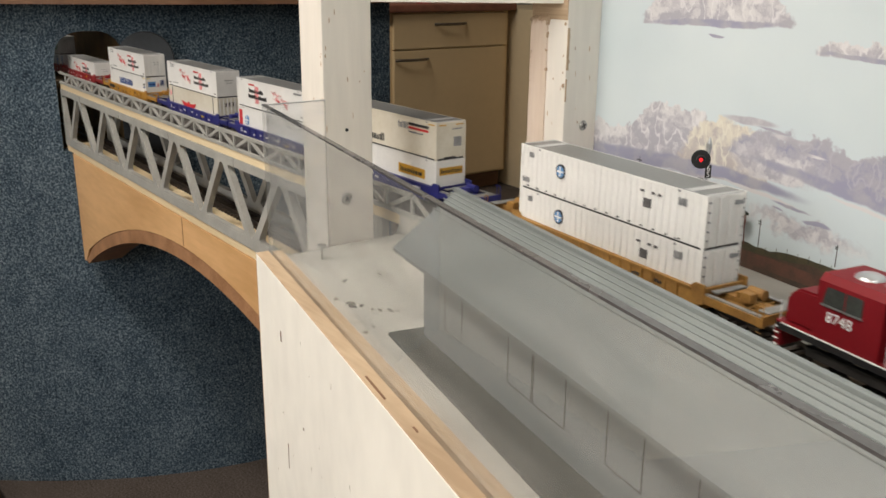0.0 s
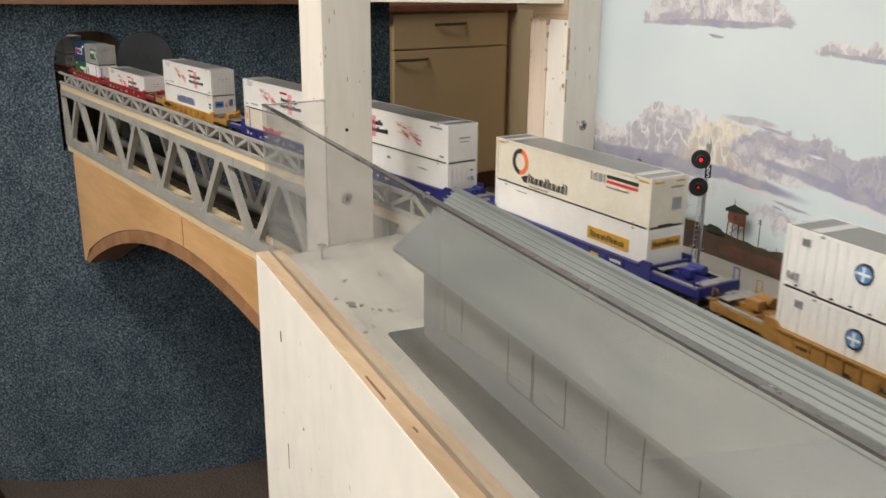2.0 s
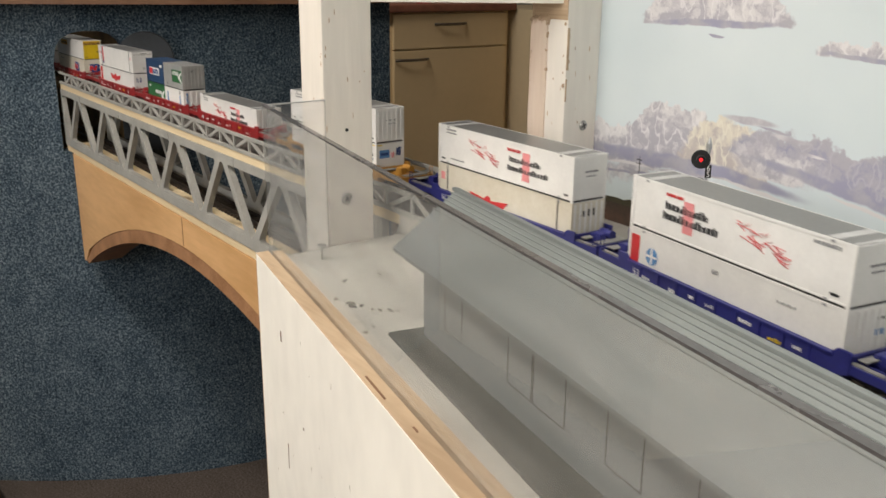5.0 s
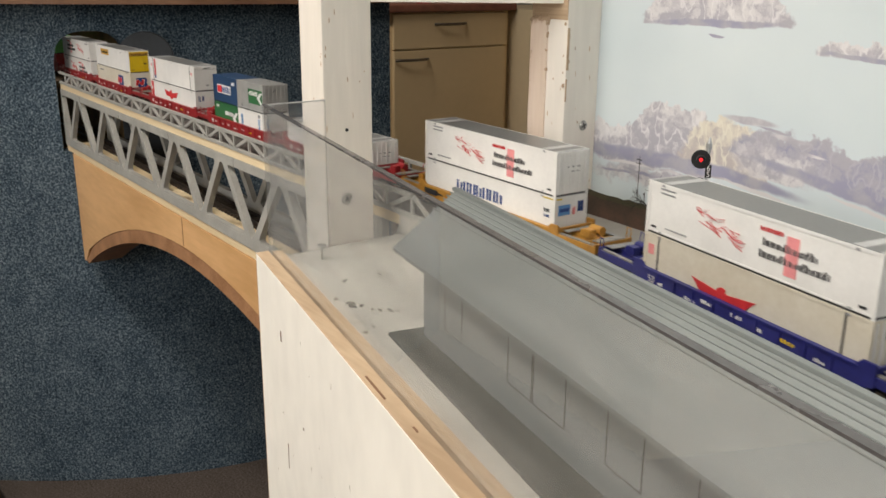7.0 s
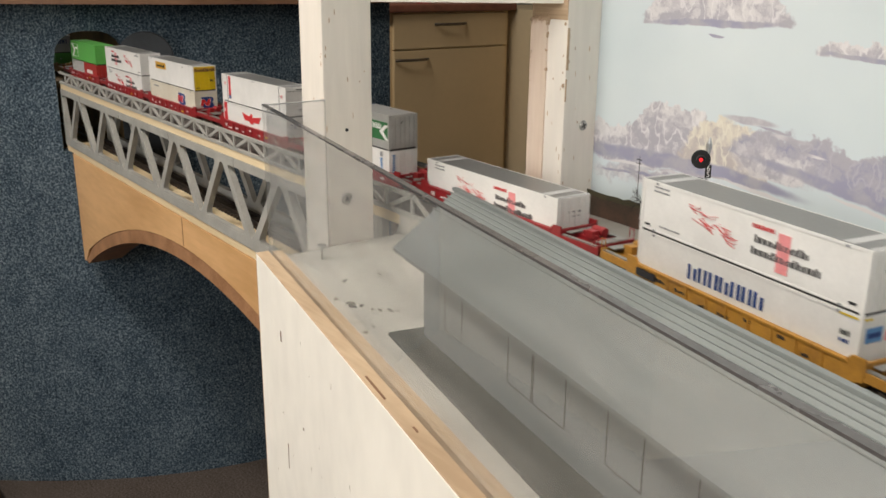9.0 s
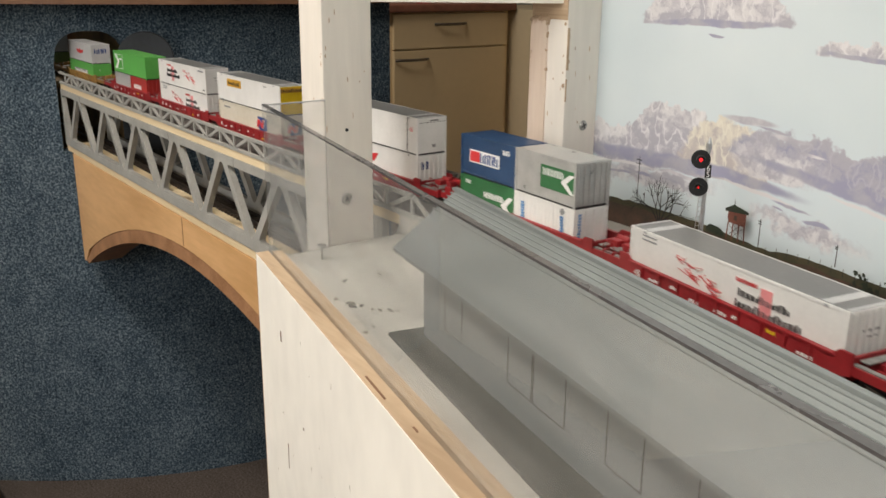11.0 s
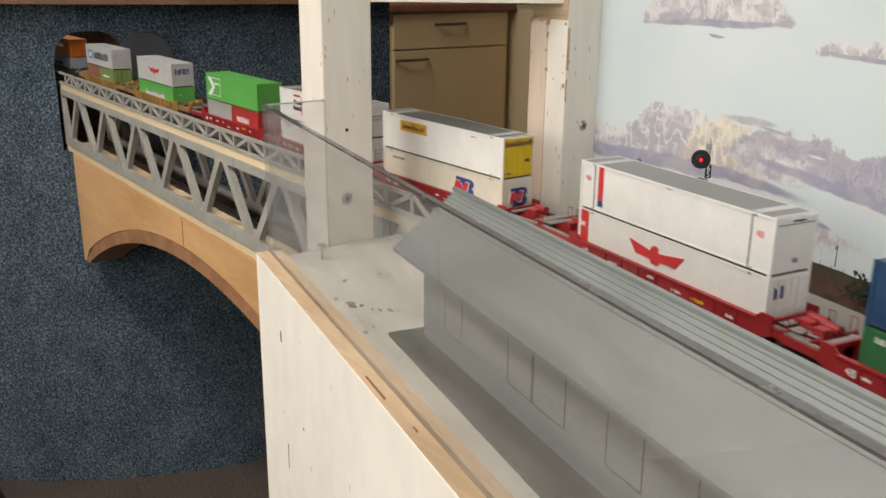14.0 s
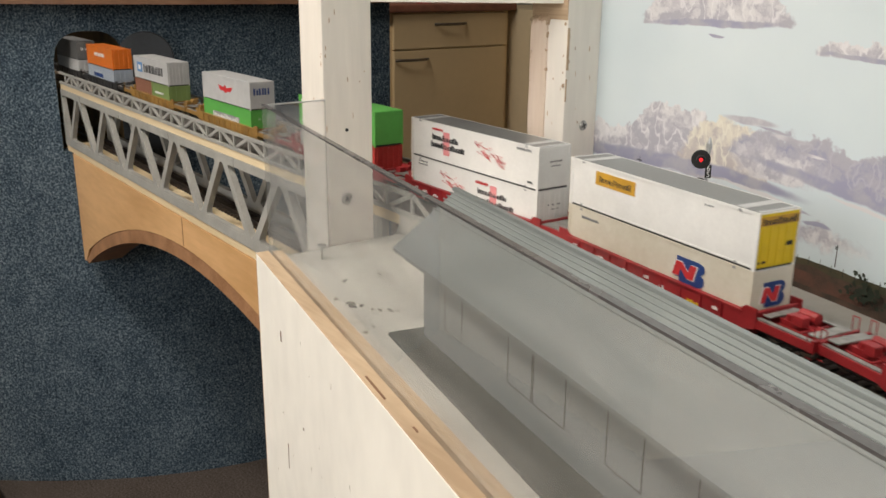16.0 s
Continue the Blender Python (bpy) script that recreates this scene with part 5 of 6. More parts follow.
def well_car(label, L, fr, rr, paint, fends=1.0, rends=1.0, style=0):
    """A well wagon. Base at the underside of its containers; L well length, fr and rr the length of its two end platforms."""
    c = thing("well_wagon", label, "rail wagon", "wagons of the train")
    w = CW / 2 + 0.0022
    h = 0.0108
    for s in (-1, 1):
        bm = bmesh.new()
        pts = [(-L / 2 - 0.004, 0.003), (-L / 2 + 0.012, -0.0018), (L / 2 - 0.012, -0.0018), (L / 2 + 0.004, 0.003), (L / 2 + 0.004, h + 0.0035), (L / 2 - 0.004, h + 0.0035), (L / 2 - 0.008, h), (-L / 2 + 0.008, h), (-L / 2 + 0.004, h + 0.0035), (-L / 2 - 0.004, h + 0.0035)]
        prism(bm, pts, "y", s * w - 0.0007, s * w + 0.0007)
        side = part("side_sill", bm, paint, c)
        part("top_flange", B(-L / 2 + 0.006, L / 2 - 0.006, s * w - 0.0014, s * w + 0.0016, h - 0.0009, h + 0.0003), paint, side)
        part("bottom_flange", B(-L / 2 + 0.013, L / 2 - 0.013, s * w - 0.001, s * w + 0.0014, -0.0024, -0.0012), paint, side)
        nr = 16 if style == 1 else 9
        for k in range(nr):
            x = -L / 2 + 0.012 + (L - 0.024) * (k + 0.5) / nr
            part("stiffener", B(x - 0.0006, x + 0.0006, s * w + s * 0.0004, s * w + s * 0.0016, -0.0015, h - 0.0006), paint, side)
    part("well_floor", B(-L / 2, L / 2, -w + 0.001, w - 0.001, -0.0022, 0.0008), paint, c)
    for sgn, pl in ((1, fr), (-1, rr)):
        x0, x1 = sorted((sgn * (L / 2 + 0.001), sgn * (L / 2 + pl)))
        xm = (x0 + x1) / 2
        part("bulkhead", B(*sorted((sgn * (L / 2 + 0.001), sgn * (L / 2 + 0.003))), -w, w, 0.002, h + 0.001), paint, c)
        if pl > 0.02:
            bm = bmesh.new()
            for yy in (-w + 0.0008, w - 0.0008):
                box(bm, x0, x1, yy - 0.0010, yy + 0.0010, 0.0035, 0.0082)
            box(bm, x0, x1, -0.0042, 0.0042, 0.0032, 0.009)
            box(bm, *sorted((sgn * (L / 2 + pl - 0.002), sgn * (L / 2 + pl))), -w, w, 0.004, 0.0098)
            part("end_frame", bm, paint, c)
            for yy in (-w + 0.0025, w - 0.0025):
                part("walkway", B(x0 + 0.001, x1 - 0.001, yy - 0.0016, yy + 0.0016, 0.0082, 0.0089), GRATE, c)
            part("walkway", B(*sorted((sgn * (L / 2 + pl - 0.0085), sgn * (L / 2 + pl - 0.001))), -w + 0.005, w - 0.005, 0.0098, 0.0105), GRATE, c)
            part("walkway", B(*sorted((sgn * (L / 2 + 0.004), sgn * (L / 2 + 0.009))), -w + 0.005, w - 0.005, 0.0098, 0.0105), GRATE, c)
            bm = bmesh.new()
            rod(bm, (xm - 0.006, 0.004, 0.0125), (xm + 0.005, 0.004, 0.0125), 0.0032, 12)
            box(bm, xm - 0.003, xm + 0.004, -0.007, -0.001, 0.009, 0.0145, 0.0005)
            box(bm, xm - 0.009, xm - 0.006, -0.004, 0.006, 0.008, 0.0125, 0.0004)
            rod(bm, (xm + 0.006, -0.011, 0.008), (xm + 0.006, 0.011, 0.008), 0.0006, 6), rod(bm, (xm - 0.01, -0.009, 0.0075), (xm + 0.01, -0.009, 0.0075), 0.0005, 6)
            part("brake_gear", bm, paint, c)
            for yy in (-w + 0.0004, w - 0.0004):
                bm = bmesh.new()
                xx = sgn * (L / 2 + pl - 0.0008)
                rod(bm, (xx, yy, 0.009), (xx, yy, 0.0165), 0.0003, 5), rod(bm, (xx, yy, 0.0165), (xx - sgn * 0.004, yy, 0.0165), 0.0003, 5), rod(bm, (xx - sgn * 0.004, yy, 0.0165), (xx - sgn * 0.004, yy, 0.009), 0.0003, 5)
                rail = part("hand_rail", bm, paint, c)
                for zz in (0.0, 0.003, 0.006):
                    part("rung", rod(bmesh.new(), (xx, yy, zz), (xx - sgn * 0.004, yy, zz), 0.0003, 5), paint, rail)
            rod_bm = rod(bmesh.new(), (sgn * (L / 2 + pl - 0.001), 0, 0.0035), (sgn * (L / 2 + pl + 0.0075), 0, 0.0035), 0.0011, 8)
            box(rod_bm, *sorted((sgn * (L / 2 + pl + 0.005), sgn * (L / 2 + pl + 0.0085))), -0.0018, 0.0018, 0.0012, 0.0052, 0.0004)
            part("coupler", rod_bm, RUSTBLACK, c)
        else:
            bm = B(x0, x1, -0.0045, 0.0045, 0.003, 0.0092)
            box(bm, x0, x1, -w, -w + 0.002, 0.004, 0.0098), box(bm, x0, x1, w - 0.002, w, 0.004, 0.0098)
            part("end_frame", bm, paint, c)
            part("walkway", B(x0, x1, -w + 0.002, w - 0.002, 0.0095, 0.0103), GRATE, c)
        truck(c, sgn * (L / 2 + max(pl * 0.5, 0.012)))
    return c


def car_marks(c, L, seed, ch=None, dark=False):
    """Small pale lettering bars along a wagon's side sill."""
    r = random.Random(seed)
    y = -(CW / 2 + 0.0022) - 0.0009
    for k in range(7):
        x = -L / 2 + 0.014 + (L - 0.03) * (k + r.uniform(0.1, 0.6)) / 7
        w = r.uniform(0.004, 0.011)
        z = r.uniform(0.002, 0.006)
        bm = bmesh.new()
        for j in range(4):
            box(bm, x + j * w / 4, x + j * w / 4 + w / 6, y - 0.0001, y + 0.0006, z, z + r.uniform(0.0012, 0.0022))
        part("lettering", bm, M_BLACK if dark else (M_YELLOW if k == 5 else WHITE_MARK), c)
    if ch:
        text_mesh("numeral", ch, 0.0062, WHITE_MARK, c, Matrix.Translation((-L / 2 + 0.013, y - 0.0006, 0.0055)) @ Matrix.Rotation(radians(90), 4, "X"))


L53, L48, L40, L20 = 0.1854, 0.168, 0.140, 0.0697

# wagon 1: ribbed white pair on yellow
s = -0.3997
car = well_car("yellow well wagon with weathered side sills", L53 + 0.004, 0.047, 0.045, CAR_OCHRE, style=1)
car_marks(car, L53, 1, dark=True)
put(car, s, CAR_BASE)
pair = []
for k in range(2):
    c, f = container("white ribbed freight container with a round blue emblem", L53, H96, C_WHITE, C_ROOF, ribs=30, door_ribs=4)
    f.disc("side", 0.262, 0.62, 0.0052, M_BLACK, 0.0006), f.disc("side", 0.262, 0.62, 0.0041, M_LBLUE, 0.0008)
    f.rect("side", 0.242, 0.282, 0.60, 0.64, WHITE_MARK, 0.0010), f.rect("side", 0.259, 0.265, 0.51, 0.73, WHITE_MARK, 0.0011)
    f.rect("side", 0.72, 0.752, 0.45, 0.63, M_INK, 0.0006)
    for x in (0.70, 0.755, 0.785):
        f.rect("side", x, x + 0.016, 0.74, 0.785, M_INK, 0.0006)
    f.bars("side", 0.06, 0.085, 0.74, 0.86, 3, M_GREY, 0.0006), f.bars("side", 0.88, 0.915, 0.7, 0.84, 3, M_GREY, 0.0006), f.bars("side", 0.02, 0.06, 0.14, 0.26, 2, M_GREY, 0.0006)
    for q in range(15):
        f.rect("side", 0.05 + 0.06 * q, 0.058 + 0.06 * q, 0.05, 0.075, M_BLACK, 0.0006)
    for zz in (0.15, 0.32, 0.5, 0.68, 0.86):
        f.rect("end", 0.02, 0.1, zz, zz + 0.03, M_GREY, 0.0004), f.rect("end", 0.85, 0.97, zz, zz + 0.03, M_GREY, 0.0004)
    f.rect("end", 0.72, 0.95, 0.78, 0.86, M_GREY, 0.0006)
    pair.append((c, f))
stack(s, pair[0], pair[1], H96)

# wagon 2: cream over white on blue
s = -0.6862
car = well_car("dark blue well wagon with white lettering bars", L48 + 0.006, 0.044, 0.026, CAR_BLUE)
car_marks(car, L48, 2, "53")
put(car, s, CAR_BASE)
low_c, f = container("white container with a gold panel", L48, H96, C_WHITE, C_ROOF, door_ribs=0)
f.rect("side", 0.66, 0.90, 0.42, 0.68, M_GOLD), f.bars("side", 0.68, 0.88, 0.48, 0.62, 8, M_BLACK, 0.0003)
f.rect("end", 0.1, 0.92, 0.6, 0.8, M_GOLD), f.bars("end", 0.14, 0.88, 0.65, 0.76, 8, M_BLACK, 0.0003)
f.rect("side", 0.16, 0.24, 0.88, 0.90, M_GREY)
top_c, f2 = container("cream container with an orange and black ring emblem", L48, H96, C_CREAM, C_ROOF, door_ribs=0)
f2.disc("side", 0.185, 0.57, 0.0096, M_BLACK, 0.0, 22, 0.0062, 60, 270), f2.disc("side", 0.185, 0.57, 0.0096, M_ORANGE, 0.0001, 18, 0.0062, -90, 75)
f2.poly("side", [(0.195, 0.22), (0.24, 0.30), (0.24, 0.12), (0.215, 0.12)], M_BLACK)
f2.bars("side", 0.25, 0.52, 0.14, 0.36, 9, M_BLACK), f2.bars("side", 0.26, 0.39, 0.05, 0.09, 9, M_GREY)
f2.bars("side", 0.66, 0.75, 0.66, 0.84, 3, M_GREY), f2.rect("side", 0.755, 0.93, 0.78, 0.85, M_BLACK), f2.rect("side", 0.755, 0.93, 0.68, 0.74, M_RED), f2.bars("side", 0.755, 0.88, 0.58, 0.63, 9, M_GREY)
for z in (0.9,):
    f2.rect("side", 0.02, 0.07, z, z + 0.03, M_GOLD), f2.rect("side", 0.93, 0.985, z, z + 0.03, M_GOLD), f2.rect("end", 0.08, 0.32, z, z + 0.03, M_GOLD), f2.rect("end", 0.68, 0.92, z, z + 0.03, M_GOLD)
f2.rect("end", 0.6, 0.86, 0.33, 0.58, M_GREY), f2.bars("end", 0.55, 0.9, 0.78, 0.82, 4, M_GREY), f2.rect("end", 0.25, 0.65, 0.02, 0.06, M_BLACK)
stack(s, (low_c,), (top_c,), H96)


def freight_container():
    c, f = container("white container with pink band and dark lettering bars", L48, H96, C_WHITE, C_ROOF, door_ribs=0)
    freight_marks(f)
    return c, f


def freight_container_swapped():
    """The same container with its pink band towards the other end."""
    c, f = container("white container with pink band and dark lettering bars", L48, H96, C_WHITE, C_ROOF, door_ribs=0)
    f.rect("side", 0.285, 0.335, 0.2, 0.8, M_PINK), f.bars("side", 0.19, 0.41, 0.55, 0.70, 10, M_BLACK, 0.0002, 1), f.bars("side", 0.18, 0.46, 0.35, 0.50, 13, M_BLACK, 0.0002, 2)
    f.bars("side", 0.19, 0.28, 0.8, 0.86, 6, M_RED), scribble(f, 0.53, 0.8), f.bars("side", 0.85, 0.95, 0.84, 0.9, 6, M_GREY), f.rect("side", 0.93, 0.96, 0.12, 0.16, M_BLACK)
    f.bars("end", 0.35, 0.75, 0.62, 0.66, 5, M_GREY), f.bars("end", 0.4, 0.7, 0.52, 0.55, 4, M_GREY)
    return c, f


def ribbed_end(f):
    for k in range(6):
        y = -CW / 2 + CW * (k + 0.5) / 6
        part("end_rib", B(f.L / 2 - 0.0002, f.L / 2 + 0.0006, y - 0.0008, y + 0.0008, 0.0012, f.H - 0.0014), C_WHITE, f.p)


# wagon 3
s = -0.9170
car = well_car("dark blue well wagon with white lettering bars", L48 + 0.006, 0.028, 0.026, CAR_BLUE)
car_marks(car, L48, 3, "53")
put(car, s, CAR_BASE)
low_c, f = container("white container with a red panel and a blue emblem", L48, H96, C_WHITE, C_ROOF, door_ribs=0)
ribbed_end(f)
f.rect("side", 0.012, 0.06, 0.3, 0.85, M_RED), f.disc("side", 0.135, 0.52, 0.0054, M_LBLUE), f.rect("side", 0.105, 0.165, 0.50, 0.545, WHITE_MARK, 0.0002), f.rect("side", 0.13, 0.14, 0.37, 0.68, WHITE_MARK, 0.0003)
f.bars("side", 0.45, 0.48, 0.7, 0.78, 2, M_GREY), f.bars("side", 0.74, 0.82, 0.68, 0.72, 3, M_GREY)
f.rect("end", 0.72, 0.86, 0.76, 0.8, M_BLACK), f.bars("end", 0.7, 0.9, 0.5, 0.6, 2, M_LBLUE)
stack(s, (low_c,), freight_container_swapped(), H96)

# wagon 4
s = -1.1470
car = well_car("dark blue well wagon with white lettering bars", L48 + 0.006, 0.026, 0.042, CAR_BLUE)
car_marks(car, L48, 4, "53")
put(car, s, CAR_BASE)
low_c, f = container("cream container with a red bird emblem and ribbed end", L48, H96, C_CREAM, C_ROOF, door_ribs=0)
ribbed_end(f)
eagle(f, "side", 0.42, 0.36, 0.30, 0.36)
f.rect("side", 0.075, 0.082, 0.02, 0.98, SEAM), f.rect("side", 0.905, 0.912, 0.02, 0.98, SEAM), f.rect("side", 0.025, 0.055, 0.58, 0.78, M_PINK)
f.bars("end", 0.25, 0.72, 0.66, 0.82, 3, M_BLACK)
stack(s, (low_c,), freight_container(), H96)

# wagon 5
s = -1.4107
car = well_car("yellow well wagon with weathered side sills", L48 + 0.006, 0.042, 0.034, CAR_YELLOW)
car_marks(car, L48, 5, dark=True)
y = -(CW / 2 + 0.0022)
part("lettering_panel", B(-L48 / 2 + 0.004, -L48 / 2 + 0.022, y - 0.0018, y, 0.0045, 0.0088), M_BLACK, car)
put(car, s, CAR_BASE)
low_c, f = container("white container with large dark blue lettering bars", L48, H96, C_WHITE, C_ROOF, door_ribs=0)
f.bars("side", 0.28, 0.645, 0.42, 0.70, 7, M_BLUE), f.rect("end", 0.10, 0.47, 0.56, 0.80, M_LBLUE), f.rect("end", 0.14, 0.43, 0.64, 0.72, M_BLUE, 0.0002), f.bars("end", 0.72, 0.9, 0.6, 0.85, 3, M_BLUE), f.bars("end", 0.55, 0.64, 0.55, 0.72, 2, M_PINK)
f.bars("side", 0.93, 0.965, 0.62, 0.7, 2, M_BLACK), f.bars("side", 0.93, 0.965, 0.5, 0.56, 2, M_BLUE), f.rect("side", 0.92, 0.985, 0.93, 0.96, M_YELLOW), f.rect("end", 0.03, 0.2, 0.93, 0.96, M_YELLOW)
t = freight_container()
ribbed_end(t[1])
stack(s, (low_c,), t, H96)

# wagon 6: one container
s = -1.6655
car = well_car("bright red well wagon with white lettering bars", L48 + 0.006, 0.042, 0.024, CAR_RED)
car_marks(car, L48, 6, "48")
put(car, s, CAR_BASE)
t = freight_container()
ribbed_end(t[1])
put(t[0], s, BASE)

# wagon 7: four short boxes
s = -1.8775
car = well_car("bright red well wagon with white lettering bars", L48 + 0.006, 0.024, 0.03, CAR_RED)
car_marks(car, L48, 7, "48")
put(car, s, CAR_BASE)
q = L20 / 2 + 0.0003
c, f = container("dark green short container with white lettering bars", L20, H86, C_GREEN, C_GREEN, ribs=0, door_ribs=0)
f.bars("side", 0.45, 0.82, 0.52, 0.68, 7, WHITE_MARK), f.poly("side", [(0.98, 0.72), (0.86, 0.45), (0.98, 0.14), (0.93, 0.14), (0.76, 0.45), (0.9, 0.72)], WHITE_MARK)
f.bars("side", 0.1, 0.2, 0.78, 0.88, 2, WHITE_MARK)
put(c, s - q, BASE)
c, f = container("white short container with blue lettering bars", L20, H86, C_WHITE, C_ROOF, ribs=14, door_ribs=4)
down_bars(f, "side", 0.13, 0.185, 0.3, 0.8, 7), down_bars(f, "side", 0.79, 0.845, 0.2, 0.75, 8), f.disc("side", 0.82, 0.86, 0.0022, M_GREY, 0.0006), down_bars(f, "end", 0.08, 0.19, 0.2, 0.9, 9)
put(c, s + q, BASE)
zt = BASE + H86 + 0.0008
c, f = container("navy blue short container with a white lettered panel", L20, H96, C_NAVY, C_NAVY, door_ribs=0)
f.rect("side", 0.17, 0.72, 0.34, 0.66, WHITE_MARK), f.rect("side", 0.185, 0.36, 0.37, 0.63, M_RED, 0.0002), f.bars("side", 0.37, 0.71, 0.38, 0.62, 4, M_BLUE, 0.0003), f.bars("side", 0.78, 0.9, 0.72, 0.84, 2, WHITE_MARK)
put(c, s - q, zt)
c, f = container("silver grey short container with a green panel", L20, H96, C_SILVER, C_SILVER, ribs=0, door_ribs=6)
f.rect("side", 0.44, 0.97, 0.26, 0.78, C_GREEN), f.bars("side", 0.48, 0.82, 0.56, 0.72, 7, WHITE_MARK, 0.0002), f.poly("side", [(0.98, 0.7), (0.86, 0.5), (0.98, 0.27), (0.92, 0.27), (0.77, 0.5), (0.9, 0.7)], WHITE_MARK, 0.0002)
put(c, s + q, zt)

# wagon 8
s = -2.0937
car = well_car("bright red well wagon with white lettering bars", L48 + 0.006, 0.03, 0.044, CAR_RED)
car_marks(car, L48, 8, "48")
put(car, s, CAR_BASE)
low_c, f = container("white container with a red bird emblem and ribbed end", L48, H96, C_WHITE, C_ROOF, door_ribs=0)
ribbed_end(f)
f.rect("side", 0.0, 0.062, 0.05, 0.97, M_RED), f.bars("side", 0.015, 0.045, 0.62, 0.72, 2, WHITE_MARK, 0.0002), eagle(f, "side", 0.47, 0.58, 0.30, 0.46), f.bars("end", 0.12, 0.44, 0.6, 0.82, 3, M_BLUE)
top_c, f = container("white container with a red stripe and numeral", L48, H96, C_WHITE, C_ROOF, door_ribs=0)
f.rect("side", 0.112, 0.142, 0.25, 0.96, M_RED), f.rect("side", 0.112, 0.142, 0.12, 0.25, M_BLUE), f.rect("side", 0.086, 0.09, 0.03, 0.97, SEAM), f.rect("side", 0.902, 0.906, 0.03, 0.97, SEAM)
for x in (0.035, 0.93):
    text_mesh("numeral", "48", 0.0056, M_PINK, top_c, Matrix.Translation((-L48 / 2 + x * L48 + 0.002, -CW / 2 - 0.0005, 0.66 * H96)) @ Matrix.Rotation(radians(90), 4, "X"))
f.rect("end", 0.05, 0.95, 0.86, 0.87, SEAM), f.bars("end", 0.5, 0.62, 0.18, 0.26, 2, M_GREY), f.bars("side", 0.5, 0.53, 0.93, 0.96, 2, M_GREY), f.rect("end", 0.42, 0.72, 0.9, 0.925, M_BLACK)
stack(s, (low_c,), (top_c,), H96)

# wagon 9
s = -2.3545
car = well_car("bright red well wagon with white lettering bars", L48 + 0.006, 0.042, 0.016, CAR_RED)
car_marks(car, L48, 9, "48")
put(car, s, CAR_BASE)
low_c, f = container("cream container with a red and blue block emblem", L48, H96, C_CREAM, C_ROOF, door_ribs=0)
letter_b(f, "side", 0.635, 0.30, 0.155, 0.48), letter_b(f, "end", 0.22, 0.30, 0.62, 0.46)
for k in range(3):
    f.rect("side", 0.15, 0.62, 0.07 + 0.05 * k, 0.085 + 0.05 * k, M_RED)
f.bars("side", 0.09, 0.2, 0.78, 0.83, 7, M_GREY), f.bars("end", 0.3, 0.7, 0.2, 0.25, 6, M_RED)
top_c, f = container("white container with a bright yellow end", L48, H96, C_WHITE, C_ROOF, end=M_YELLOW, door_ribs=0)
f.rect("side", 0.165, 0.40, 0.58, 0.86, M_GOLD), f.bars("side", 0.19, 0.38, 0.65, 0.78, 9, M_BLACK, 0.0002)
f.bars("end", 0.06, 0.94, 0.78, 0.9, 9, M_BLACK, 0.0003), f.rect("end", 0.02, 0.98, 0.76, 0.92, M_GOLD, 0.0001), f.bars("end", 0.7, 0.88, 0.36, 0.44, 3, M_BLACK, 0.0002), f.bars("end", 0.05, 0.25, 0.1, 0.14, 3, M_BLACK, 0.0002)
f.bars("side", 0.76, 0.8, 0.85, 0.88, 2, M_GREY)
for k in range(5):
    y = -CW / 2 + CW * (k + 0.5) / 5
    part("end_rib", B(L48 / 2, L48 / 2 + 0.0006, y - 0.0005, y + 0.0005, 0.002, H96 * 0.74), M_YELLOW, top_c)
stack(s, (low_c,), (top_c,), H96)

# wagon 10
s = -2.5605
car = well_car("bright red well wagon with white lettering bars", L48 + 0.006, 0.016, 0.022, CAR_RED)
car_marks(car, L48, 10, "48")
put(car, s, CAR_BASE)


t = freight_container()
ribbed_end(t[1])
stack(s, t, freight_container_swapped(), H96)

# wagon 11
s = -2.7761
L45 = 0.148
car = well_car("bright red well wagon with white lettering bars", L48 + 0.006, 0.022, 0.044, CAR_RED)
car_marks(car, L48, 11, "48")
put(car, s, CAR_BASE)
c, f = container("grey short container with faint lettering bars", 0.0725, H86, C_SILVER, C_ROOF, ribs=12, door_ribs=0)
put(c, s - 0.0367, BASE)
c, f = container("red short container with white lettering bars", 0.0725, H86, C_RED, C_RED, ribs=0, door_ribs=5)
f.bars("side", 0.2, 0.65, 0.4, 0.62, 5, WHITE_MARK)
put(c, s + 0.0367, BASE)
c, f = container("bright green container with a white panel outline", L45, H96, C_LIME, C_LIME, door_ribs=0)
f.poly("side", [(0.03, 0.86), (0.29, 0.86), (0.29, 0.84), (0.12, 0.84)], WHITE_MARK), f.poly("side", [(0.03, 0.86), (0.13, 0.5), (0.03, 0.16), (0.1, 0.16), (0.18, 0.5), (0.1, 0.86)], WHITE_MARK)
f.rect("side", 0.285, 0.29, 0.2, 0.86, WHITE_MARK), f.rect("side", 0.1, 0.29, 0.18, 0.2, WHITE_MARK), f.bars("side", 0.18, 0.27, 0.6, 0.68, 6, WHITE_MARK)
put(c, s, BASE + H86 + 0.0008)

# wagon 12
s = -3.041
car = well_car("tan weathered well wagon", L48 + 0.006, 0.044, 0.044, CAR_TAN)
put(car, s, CAR_BASE)
low_c, f = container("bright green container with a white lettered panel", L40, H86, C_LIME, C_LIME, ribs=0, door_ribs=0)
f.rect("side", 0.20, 0.76, 0.28, 0.56, M_GREY), f.bars("side", 0.21, 0.75, 0.3, 0.54, 9, WHITE_MARK, 0.0002), f.bars("end", 0.3, 0.4, 0.6, 0.68, 1, WHITE_MARK)
top_c, f = container("light grey container with a red bird emblem", L40, H96, C_LGREY, C_LGREY, door_ribs=0)
eagle(f, "side", 0.5, 0.52, 0.30, 0.34)
